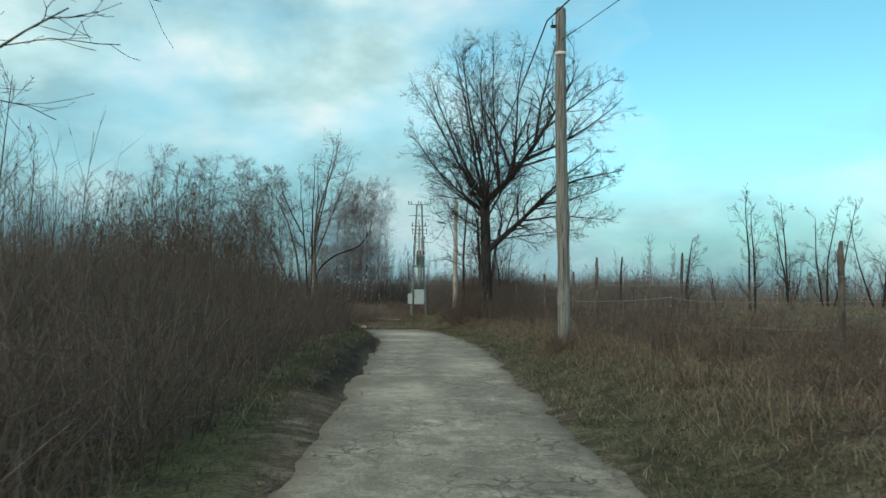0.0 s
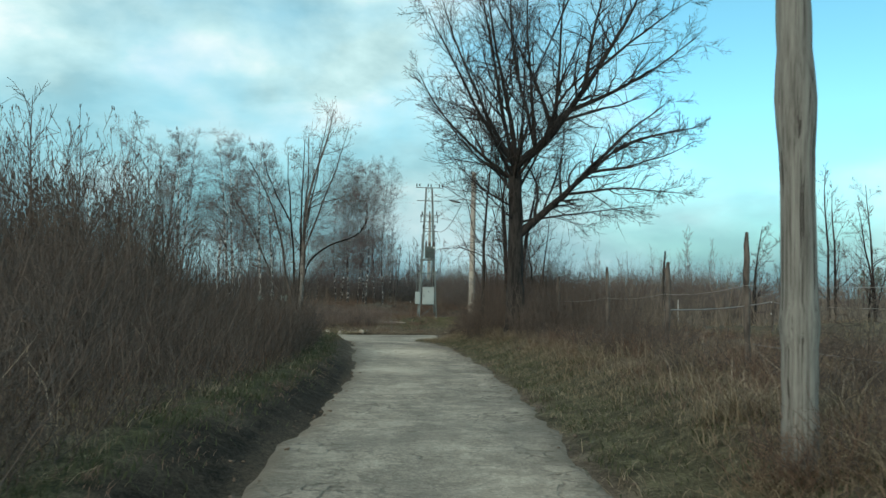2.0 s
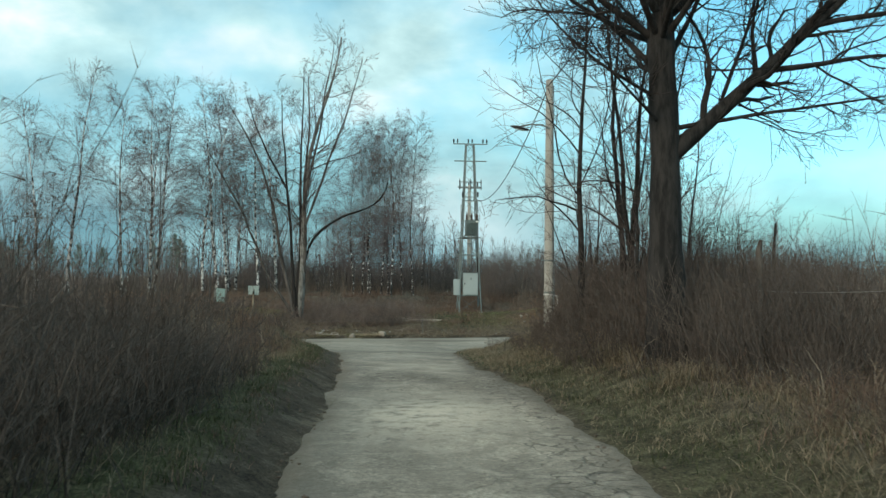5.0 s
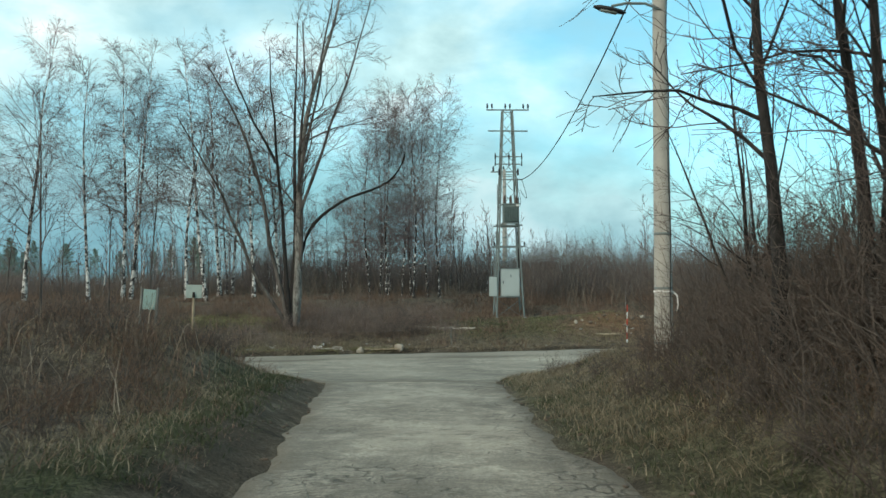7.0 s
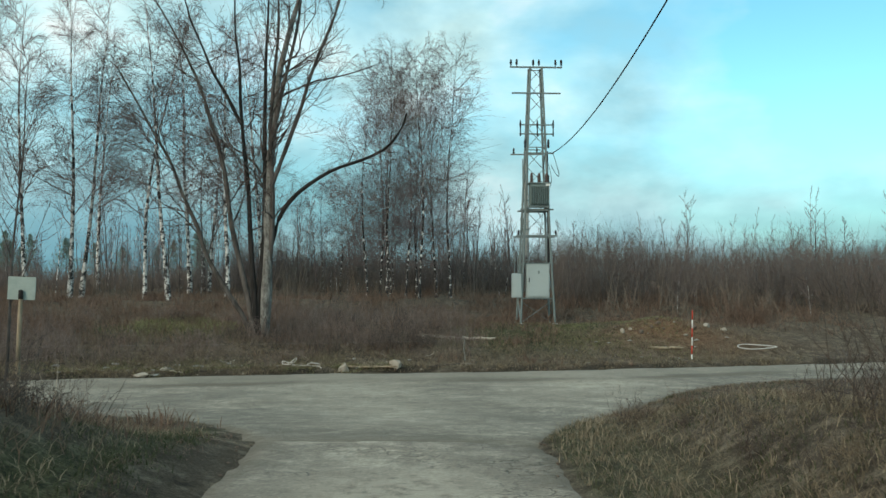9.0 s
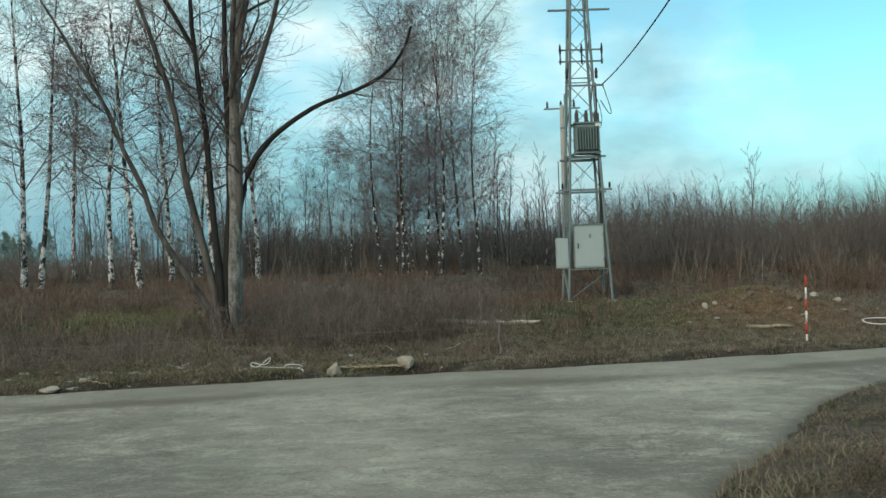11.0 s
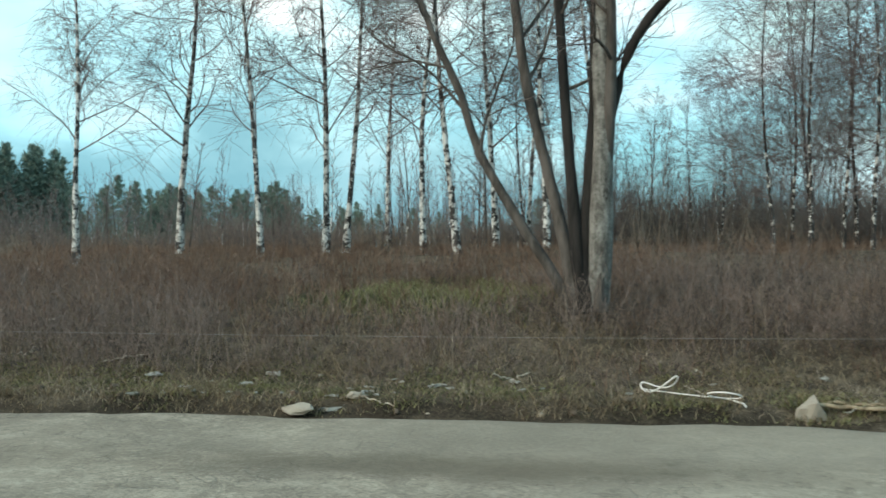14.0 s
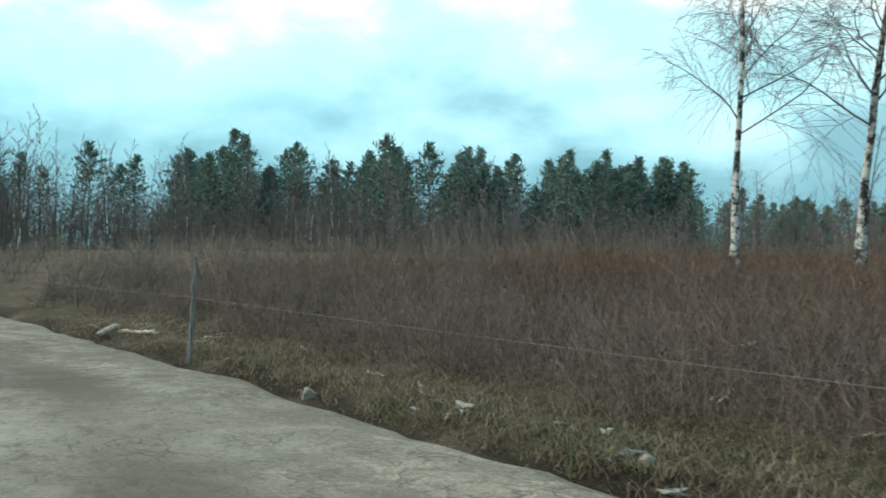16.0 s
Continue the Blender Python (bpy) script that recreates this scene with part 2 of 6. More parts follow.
    even = k.mix(1.0, tuple(v * 1.02 for v in tint), k.ramp(k.mix(0.5, gravel, broad), [(0.40, 0.84), (0.60, 1.14)]), "MULTIPLY")
    base = k.mix(k.attr("even"), base, even)
    worn = k.attr("worn")
    base = k.mix(worn, base, tuple(v * 0.45 for v in (tint[0], tint[1] * 0.94, tint[2] * 0.86)))
    h = k.mix(0.5, k.mix(0.5, b, c), k.ramp(crack, [(0, 1.0), (1, 0.0)]))
    return k.colour(base).bump(h, 0.7, 0.03).m


def birch_material(cut=0.42):
    k = Mat("birch_bark", 0.75)
    marks = k.noise(2.6, 7, 0.72, (1.6, 1.6, 1.5))
    broad = k.noise(0.6, 3, 0.6)
    c = k.ramp(marks, [(cut, (0.035, 0.032, 0.03)), (cut + 0.06, (0.62, 0.60, 0.56)), (0.8, (0.80, 0.78, 0.74))])
    c = k.mix(k.ramp(broad, [(0.50, 0.0), (0.66, 0.85)]), c, (0.09, 0.08, 0.075))
    return k.colour(c).bump(marks, 0.5, 0.01).m


M = dict(
    birch_dark=birch_material(0.52),
    ground=ground_material(),
    lane=road_material("worn_lane", (0.302, 0.262, 0.204), 1.0, (1.4, 0.22, 1), (1.0, 0.7, 1)),
    cross=road_material("old_asphalt", (0.278, 0.244, 0.190), 0.55, (0.55, 1.2, 1), (0.9, 1.0, 1)),
    oak=bark("oak_bark", (0.010, 0.009, 0.008), (0.042, 0.037, 0.033), 8, 0.2),
    far_stem=stems("far_brush_stems", (0.098, 0.079, 0.069), (0.225, 0.182, 0.158)),
    oak_twig=stems("oak_twigs", (0.030, 0.024, 0.021), (0.075, 0.060, 0.050)),
    grey_bark=lichen_bark(),
    dark_bark=bark("dark_bark", (0.010, 0.009, 0.008), (0.034, 0.029, 0.026)),
    mid_bark=bark("brown_bark", (0.030, 0.026, 0.022), (0.125, 0.108, 0.095)),
    birch=birch_material(0.47),
    birch_twig=stems("birch_twigs", (0.105, 0.080, 0.076), (0.260, 0.205, 0.192)),
    twig=stems("brown_twigs", (0.060, 0.044, 0.039), (0.175, 0.130, 0.112)),
    grey_brush=stems("grey_brush_stems", (0.098, 0.078, 0.060), (0.305, 0.244, 0.188)),
    brush=stems("brush_stems", (0.054, 0.043, 0.035), (0.178, 0.140, 0.113)),
    bank_weed=stems("purple_brown_weeds", (0.100, 0.077, 0.066), (0.370, 0.284, 0.242)),
    rust=stems("rusty_weeds", (0.120, 0.078, 0.056), (0.370, 0.245, 0.176), 0.4),
    straw=stems("dry_grass", (0.140, 0.108, 0.070), (0.470, 0.376, 0.252), 0.4),
    pale=stems("bleached_stalks", (0.33, 0.26, 0.19), (0.52, 0.43, 0.33), 0.3),
    fresh=stems("fresh_grass", (0.160, 0.158, 0.072), (0.420, 0.390, 0.200), 0.45),
    green=stems("green_grass", (0.055, 0.066, 0.032), (0.150, 0.155, 0.080), 0.45),
    # paler and bluer than bare needles, with the distance haze mixed in
    needle=stems("pine_needles", (0.115, 0.172, 0.142), (0.240, 0.305, 0.236)),
    catkin=stems("catkins", (0.055, 0.036, 0.030), (0.11, 0.075, 0.06)),
    wood=pole_wood(),
    post=bark("old_post", (0.040, 0.034, 0.03), (0.150, 0.128, 0.108), 9, 0.3),
    concrete=painted("pole_concrete", (0.45, 0.43, 0.38), 0.9, 0, 0.5, 3),
    steel=painted("galvanised_steel", (0.215, 0.255, 0.245), 0.6, 0.25, 0.4, 4),
    cabinet=painted("cabinet_paint", (0.395, 0.45, 0.435), 0.5, 0, 0.18, 2),
    tank=painted("transformer_paint", (0.20, 0.25, 0.235), 0.5, 0.1, 0.4, 5),
    dark=painted("dark_fittings", (0.03, 0.03, 0.032), 0.5, 0, 0.2),
    porcelain=painted("porcelain", (0.09, 0.06, 0.05), 0.3, 0, 0.2),
    white=painted("white_paint", (0.74, 0.74, 0.70), 0.55, 0, 0.2),
    red=painted("red_paint", (0.52, 0.06, 0.035), 0.55, 0, 0.25),
    sign=painted("sign_plate", (0.36, 0.43, 0.39), 0.55, 0, 0.4, 9),
    board=painted("board_paint", (0.26, 0.38, 0.35), 0.6, 0, 0.5, 12),
    stone=painted("limestone", (0.36, 0.32, 0.26), 0.95, 0, 0.5, 6),
    soil=painted("clod", (0.16, 0.12, 0.09), 0.95, 0, 0.4, 4),
    paper=painted("litter_plastic", (0.44, 0.43, 0.39), 0.7, 0, 0.45, 14),
    rope=painted("white_rope", (0.76, 0.73, 0.68), 0.8, 0, 0.15, 20),
    wire=painted("cable_black", (0.022, 0.022, 0.024), 0.6, 0, 0.1),
    fence_wire=painted("fence_tape", (0.34, 0.33, 0.31), 0.6, 0, 0.2),
    lath=bark("weathered_lath", (0.17, 0.135, 0.09), (0.40, 0.32, 0.22), 9, 0.3),
    plank=bark("driftwood", (0.30, 0.26, 0.21), (0.60, 0.53, 0.43), 9, 0.4),
)

# ---------------------------------------------------------------- mesh helpers
R = np.random.default_rng(7)


def unit(a):
    return a / np.maximum(np.linalg.norm(a, axis=-1, keepdims=True), 1e-9)


def mesh_of(name, verts, quads, mat, smooth=True, extra=None):
    """A mesh from arrays of vertices and four-cornered faces."""
    verts, quads = np.asarray(verts, np.float32), np.asarray(quads, np.int32)
    me = bpy.data.meshes.new(name)
    me.vertices.add(len(verts))
    me.vertices.foreach_set("co", verts.ravel())
    me.loops.add(quads.size)
    me.loops.foreach_set("vertex_index", quads.ravel())
    me.polygons.add(len(quads))
    me.polygons.foreach_set("loop_start", np.arange(0, quads.size, quads.shape[1], dtype=np.int32))
    me.polygons.foreach_set("use_smooth", np.full(len(quads), smooth))
    me.update(calc_edges=True)
    for key, values in (extra or {}).items():
        me.attributes.new(key, "FLOAT", "POINT").data.foreach_set("value", np.asarray(values, np.float32))
    me.materials.append(mat)
    return me


def spikes(P, rad):
    """Thin three-sided twigs that run out to a point."""
    m = len(P)
    T = unit(P[:, 1] - P[:, 0])
    ref = np.where(np.abs(T[:, 2:3]) < 0.92, np.array([0, 0, 1.0]), np.array([1.0, 0, 0]))
    U = unit(np.cross(T, ref))
    V = np.cross(T, U)
    foot = [P[:, 0] + 1.5 * rad[:, :1] * (math.cos(a) * U + math.sin(a) * V) for a in (0, 2.094, 4.189)]
    v = np.stack(foot + [P[:, 1]], 1).reshape(-1, 3)
    k = np.arange(m)[:, None] * 4
    return v, np.concatenate([k + [0, 1, 3], k + [1, 2, 3], k + [2, 0, 3]])


def tubes(P, rad, sides):
    """Tapered tubes along many polylines at once: P is (m, n, 3), rad is (m, n)."""
    m, n = P.shape[:2]
    if n == 2 and sides == 3:
        return spikes(P, rad)
    T = unit(np.gradient(P, axis=1))
    ref = np.where(np.abs(T[..., 2:3]) < 0.92, np.array([0, 0, 1.0]), np.array([1.0, 0, 0]))
    U = unit(np.cross(T, ref))
    V = np.cross(T, U)
    a = np.linspace(0, 2 * np.pi, sides, endpoint=False)
    ring = P[:, :, None] + rad[:, :, None, None] * (np.cos(a)[None, None, :, None] * U[:, :, None] + np.sin(a)[None, None, :, None] * V[:, :, None])
    i = (np.arange(m)[:, None, None] * n + np.arange(n - 1)[None, :, None]) * sides
    s = np.arange(sides)[None, None]
    s2 = (s + 1) % sides
    q = np.stack([i + s, i + s2, i + sides + s2, i + sides + s], -1).reshape(-1, 4)
    return ring.reshape(-1, 3), q


def joined(pieces):
    vs, qs, k = [], [], 0
    three = any(q.shape[1] == 3 for _, q in pieces)
    for v, q in pieces:
        if three and q.shape[1] == 4:
            q = np.concatenate([q[:, [0, 1, 2]], q[:, [0, 2, 3]]])
        vs.append(v), qs.append(q + k)
        k += len(v)
    return np.concatenate(vs), np.concatenate(qs)


def empty(name, m=None):
    ob = new(name)
    ob.empty_display_size = 0.2
    if m is not None:
        ob.matrix_world = m
    return ob


def part(name, bm, mat, parent=None, label=""):
    """One mesh object from a bmesh, a mesh or a pair of arrays, under a thing or a part."""
    if isinstance(bm, bmesh.types.BMesh):
        me = bpy.data.meshes.new(name)
        bm.to_mesh(me)
        bm.free()
        me.materials.append(mat)
    elif isinstance(bm, bpy.types.Mesh):
        me = bm
    else:
        me = mesh_of(name, bm[0], bm[1], mat)
    ob = new(name, me)
    if parent is not None:
        ob.parent = parent
    return tagged(ob, label)


def box(size, at=(0, 0, 0), bevel=0.006, turn=None):
    bm = bmesh.new()
    bmesh.ops.create_cube(bm, size=1)
    bmesh.ops.scale(bm, vec=size, verts=bm.verts)
    if bevel:
        bmesh.ops.bevel(bm, geom=bm.edges[:], offset=min(bevel, min(size) * 0.3), segments=2, affect="EDGES")
    if turn is not None:
        bmesh.ops.transform(bm, matrix=turn, verts=bm.verts)
    bmesh.ops.translate(bm, vec=at, verts=bm.verts)
    return bm


def lathe(profile, at=(0, 0, 0), sides=14, turn=None):
    """A turned solid from (radius, height) pairs, closed at both ends."""
    bm = bmesh.new()
    rings = [[bm.verts.new((r * math.cos(a), r * math.sin(a), z)) for a in [2 * math.pi * k / sides for k in range(sides)]] for r, z in profile]
    for lo, hi in zip(rings, rings[1:]):
        for k in range(sides):
            bm.faces.new((lo[k], lo[(k + 1) % sides], hi[(k + 1) % sides], hi[k])).smooth = True
    bm.faces.new(rings[0][::-1]), bm.faces.new(rings[-1])
    if turn is not None:
        bmesh.ops.transform(bm, matrix=turn, verts=bm.verts)
    bmesh.ops.translate(bm, vec=at, verts=bm.verts)
    return bm


def bar(a, b, w, h=None):
    """A straight steel angle or strut from a to b."""
    a, b = Vector(a), Vector(b)
    turn = (b - a).to_track_quat("Z", "Y").to_matrix().to_4x4()
    return box((w, h or w, (b - a).length), (a + b) / 2, min(w, h or w) * 0.15, turn)


def rope_mesh(points, r, sides=6):
    P = np.array(points, float)[None]
    return tubes(P, np.full(P.shape[:2], r), sides)


# ---------------------------------------------------------------- lie of the land
def smooth(a, b, v):
    t = np.clip((np.asarray(v, float) - a) / (b - a), 0, 1)
    return t * t * (3 - 2 * t)


def wave(x, y, s, k=0.0):
    """Cheap smooth unevenness between about -1 and 1."""
    return (np.sin(x * s + 1.3 * np.sin(y * s * 0.7 + k)) + np.sin(y * s * 1.13 + 1.7 * np.sin(x * s * 0.61 + 2 + k))) * 0.5


PROFILE = [(-40, -0.6), (-10, -0.40), (-0.7, -0.30), (18.8, -0.12), (24.6, -0.25), (35, -0.47), (42.7, -0.53), (50, -0.88), (54, -1.10), (57.5, -1.28), (60.4, -1.45), (64, -1.52), (200, -1.52)]
FAR_EDGE = [(-400, 0), (-60, 55.8), (-26, 63.0), (-20.8, 63.93), (-17, 64.69), (-12.8, 65.23), (-11, 65.52), (-8.5, 66.28), (-7, 66.62), (-5, 67.25), (-3, 67.75), (-0.65, 68.34), (2.5, 68.82), (6.1, 69.6), (9.6, 70.7), (30, 77.0), (400, 190.0)]
NEAR_EDGE = [(-400, -7), (-60, 48.5), (-26, 56), (-12, 58.6), (-7, 59.3), (-4, 58.5), (-2.4, 57.2), (-1.6, 55.4), (2.2, 55.4), (2.6, 57.2), (3.3, 58.7), (4.2, 60.3), (5.0, 62.0), (5.9, 63.7), (7.5, 65.5), (9.6, 66.7), (30, 72.3), (400, 185)]
LANE_L = [(-60, -1.0), (0, -0.9), (7, -0.71), (11.6, -0.48), (17, -0.22), (22, 0.0), (29, 0.15), (36, -0.10), (43.8, -0.46), (50, -1.08), (57, -1.75)]
LANE_R = [(-60, 1.8), (0, 1.85), (8, 2.09), (14, 2.4), (18.9, 2.66), (24.6, 3.02), (32, 3.25), (36, 3.2), (41, 2.95), (45, 2.45), (52, 2.42), (57, 2.3)]


def along(table, v):
    return np.interp(v, [a for a, _ in table], [b for _, b in table])


def road_z(x, y):
    return along(PROFILE, y) + 0.012 * wave(x, y, 2.1)


def off_road(x, y):
    """How far a place lies outside the roads, in metres (negative inside)."""
    lane = np.maximum(along(LANE_L, y) - x, x - along(LANE_R, y))
    lane = np.where(y < 57, lane, 50.0)
    cross = np.maximum(along(NEAR_EDGE, x) - y, y - along(FAR_EDGE, x))
    return np.minimum(lane, cross)


def ground_z(x, y):
    x, y = np.asarray(x, float), np.asarray(y, float)
    z = along(PROFILE, y)
    d = y - along(FAR_EDGE, x)
    bank = np.interp(d, [0, 1.2, 2.6, 5, 9, 14, 30, 120, 900], [0, 0.05, 0.38, 0.78, 0.98, 1.55, 1.9, 2.1, 3.0])
    bank = bank * (1 - 0.22 * np.exp(-((x - 3.9) / 2.6) ** 2) * (1 - smooth(12, 22, d)))
    z = z + np.where(d > 0, bank, 0)
    near = 1 - smooth(50, 62, y)
    z = z + smooth(4.5, 30, x) * 0.85 * near + smooth(1.5, 9, -x) * 0.25 * near
    z = z + 0.95 * np.exp(-((x + 4.6) ** 2 / 5.0 + (y - 50.3) ** 2 / 12.0)) * smooth(0.5, 1.8, along(LANE_L, y) - x)
    z = z + 0.72 * smooth(0.8, 2.5, x - along(LANE_R, y)) * smooth(40, 47, y) * (1 - smooth(53, 60, y)) * (1 - 0.7 * smooth(7, 16, x))
    z = z + 0.38 * np.exp(-((x - 8.6) ** 2 / 4.5 + (y - 74.8) ** 2 / 1.8))
    left = along(LANE_L, y) - x
    z = z + 0.24 * smooth(0.02, 0.75, left) * smooth(8, 16, y) * (1 - smooth(52, 57, y))
    z = z + 0.36 * smooth(0.3, 1.7, x - along(LANE_R, y)) * (1 - smooth(42, 53, y))
    out = off_road(x, y)
    z = z + smooth(0.2, 2.5, out) * (0.05 * wave(x, y, 1.9) + 0.07 * wave(x, y, 0.55, 1.0))
    ragged = out + 0.16 * wave(x, y, 3.1) + 0.07 * wave(x, y, 8.3)
    z = z + 0.05 * smooth(0.0, 0.25, ragged) + 0.06 * smooth(0.12, 0.3, ragged) * (d > 0) - 0.05 * (out <= 0)
    return z


def spaced(lo, hi, step, reach):
    """Even steps from lo to hi, then wider and wider ones out to reach."""
    mid = list(np.arange(lo, hi, step))
    tail, s, v = [], step, hi
    while v < reach:
        tail.append(v)
        s *= 1.22
        v += s
    head, s, v = [], step, lo
    while v > -reach:
        s *= 1.22
        v -= s
        head.append(v)
    return np.array(head[::-1] + mid + tail + [reach])


gx, gy = spaced(-36, 13, 0.36, 2600), spaced(2, 80, 0.36, 2600)
X, Y = np.meshgrid(gx, gy)
X, Y = X.ravel(), Y.ravel()
nx, ny = len(gx), len(gy)
i = (np.arange(ny - 1)[:, None] * nx + np.arange(nx - 1)[None]).ravel()
out = off_road(X, Y)
lane_left = along(LANE_L, Y) - X
lane_right = X - along(LANE_R, Y)
green = np.where((Y < 57) & (lane_left > 0), smooth(0.45, 0.75, lane_left + 0.35 * (1 - smooth(6, 11, Y))) * (1 - smooth(0.8, 1.7, lane_left + 0.3 * wave(X, Y, 1.3))) * 0.7, 0)
green = np.maximum(green, np.where((Y < 58) & (lane_right > 0), 0.55 * (1 - smooth(0.7, 2.0, lane_right)), 0))
dfar = Y - along(FAR_EDGE, X)
green = np.maximum(green, np.exp(-((X - 2.2) ** 2 / 9 + (Y - 73.5) ** 2 / 7)) * 0.9)
green = np.maximum(green, np.exp(-((X + 8.4) ** 2 / 7 + (Y - 71.8) ** 2 / 4)) * 0.75)
green = np.maximum(green, np.where(dfar > 0, 0.55 * smooth(4, 8, -X) * np.exp(-((dfar - 0.8) ** 2) / 0.35) * (0.5 + 0.5 * wave(X, Y, 0.9)), 0))
green = np.maximum(green, 0.35 * smooth(9, 14, X) * (1 - smooth(52, 60, Y)))
# soil cut along the lane's left, its shade painted in with it
earth = np.where((Y < 55) & (lane_left > -0.2) & (Y > 11), smooth(-0.2, 0.05, lane_left) * (1 - smooth(0.38, 0.72, lane_left + 0.2 * wave(X, Y, 2.6))) * smooth(5, 10, Y) * (1 - 0.65 * smooth(28, 36, Y)), 0)
# soil lip at the road's far edge, doubling as a painted shadow line
earth = np.maximum(earth, 0.8 * np.where(dfar > -0.2, 1 - smooth(0.05, 0.35, dfar + 0.25 * wave(X, Y, 2.3)), 0) * (np.abs(X) < 60))
rusty = 1.0 * np.exp(-((X - 8.2) ** 2 / 9 + (Y - 73.9) ** 2 / 4.0))
ground = part("ground", mesh_of("ground", np.stack([X, Y, ground_z(X, Y)], -1), np.stack([i, i + 1, i + nx + 1, i + nx], -1), M["ground"], True,
                                dict(green=green, earth=earth, rusty=rusty)), None)
tagged(ground, "brown rough land of litter, weeds and thin grass", "ground", kind="structure")


# bleached, gravelly patches on the roads
DUST = [(1.3, 37.5, 1.1, 1.0), (0.9, 30, 0.8, 0.6), (0.4, 12, 0.6, 0.5), (1.9, 16, 0.7, 0.5), (1.2, 46, 0.9, 0.5), (0.6, 52, 1.0, 0.5), (-2, 65.3, 2.2, 0.4), (4, 66.5, 2.0, 0.5), (-9, 62.5, 1.6, 0.5), (-14, 61, 1.8, 0.5), (0, 60, 1.5, 0.3)]


def strip(name, s, lo, hi, across, swap, mat, lift):
    """A road between two wavering edges, given along s."""
    u = np.linspace(0, 1, across)
    S, U = np.meshgrid(s, u, indexing="ij")
    jl = 0.08 * wave(S, S * 0 + 3, 1.9) + 0.05 * wave(S, S * 0, 6.1) + 0.03 * wave(S, S * 0 + 1, 11.3)
    jh = 0.09 * wave(S, S * 0 + 9, 2.2) + 0.05 * wave(S, S * 0 + 5, 5.9) + 0.03 * wave(S, S * 0 + 2, 10.7)
    C = (lo[:, None] + jl) * (1 - U) + (hi[:, None] + jh) * U
    x, y = (C, S) if swap else (S, C)
    fringe = 0.09 if swap else 0.05
    worn = np.exp(-((U - 0.0) / fringe) ** 2) + np.exp(-((U - 1.0) / fringe) ** 2)
    even = 0 * C
    if not swap:
        edge_off = hi[:, None] - C + 0.25 * wave(x, y, 0.5) + 0.12 * wave(x, y, 2.1)
        even = 0.65 * (1 - smooth(1.7, 2.3, edge_off)) * smooth(-9, -5, x) * (1 - smooth(14, 20, x))
        worn = np.exp(-((U - 0.0) / fringe) ** 2) + 0.5 * np.exp(-((U - 1.0) / 0.02) ** 2)
        worn = worn + 1.5 * np.exp(-((hi[:, None] - C - 2.3 - 0.45 * wave(x, y, 0.5)) / 0.45) ** 2) * (0.6 + 0.4 * wave(x, y, 1.1, 3.0))
    z = road_z(x, y) + lift - 0.05 * np.exp(-((U - 0.0) / 0.012) ** 2) - 0.05 * np.exp(-((U - 1.0) / 0.012) ** 2)
    dust = sum(w * np.exp(-((x - a) ** 2 + ((y - b) * 0.6) ** 2) / (r * r)) for a, b, r, w in DUST)
    n, m = len(s), across
    k = (np.arange(n - 1)[:, None] * m + np.arange(m - 1)[None]).ravel()
    q = np.stack([k, k + 1, k + m + 1, k + m], -1)
    if not swap:
        q = q[:, ::-1]
    return mesh_of(name, np.stack([x.ravel(), y.ravel(), z.ravel()], -1), q[:, ::-1] if swap else q[:, ::-1], mat, True, dict(edge=(smooth(0.70, 0.84, U) if swap else 0.4 * smooth(0.35, 0.55, U) * (1 - smooth(-10, -7, x))).ravel(), worn=np.clip(worn, 0, 1).ravel() * 0.75, even=even.ravel(), dust=np.clip(dust, 0, 1).ravel()))


s = np.concatenate([np.arange(-60, -6, 1.5), np.arange(-6, 56.3, 0.25)])
lane = part("road", strip("road", s, along(LANE_L, s), along(LANE_R, s), 26, True, M["lane"], 0.004), None)
tagged(lane, "narrow cracked grey lane with crumbling edges", "road", kind="structure")
s = np.concatenate([np.arange(-300, -30, 6), np.arange(-30, 22, 0.3), np.arange(22, 300, 6)])
cross = part("road", strip("road", s, along(NEAR_EDGE, s), along(FAR_EDGE, s), 34, False, M["cross"], 0.012), None)
tagged(cross, "worn grey asphalt road with faded cracks", "road", kind="structure")

# ---------------------------------------------------------------- trees
def limbs(P, rad, rng, count, lo, hi, angle, spread, ratio, thin, n, wiggle, lift, droop_by_x=None, taper=0.75):
    """Side branches on every parent polyline: the next order of branching, all at once."""
    m, k = P.shape[:2]
    plen = np.linalg.norm(np.diff(P, axis=1), axis=2).sum(1)
    who = np.repeat(np.arange(m), count)
    c = len(who)
    t = lo + (hi - lo) * (np.tile(np.arange(count), m) + rng.random(c)) / count
    f = np.clip(t * (k - 1), 0, k - 1.001)
    a = f.astype(int)
    w = (f - a)[:, None]
    start = P[who, a] * (1 - w) + P[who, a + 1] * w
    tang = unit(P[who, a + 1] - P[who, a])
    r0 = (rad[who, a] * (1 - w[:, 0]) + rad[who, a + 1] * w[:, 0]) * thin
    side = unit(np.cross(tang, rng.normal(size=(c, 3))))
    ang = np.radians(angle + spread * rng.normal(size=c))[:, None]
    d = unit(tang * np.cos(ang) + side * np.sin(ang))
    length = plen[who] * ratio * (1.15 - taper * t) * (0.65 + 0.7 * rng.random(c))
    Q = np.zeros((c, n, 3))
    Q[:, 0] = start
    for j in range(1, n):
        d = unit(d + wiggle * rng.normal(size=(c, 3)) + np.array([0, 0, lift]))
        Q[:, j] = Q[:, j - 1] + d * (length / (n - 1))[:, None]
    rr = r0[:, None] * np.linspace(1, 0.25, n)[None]
    return Q, rr


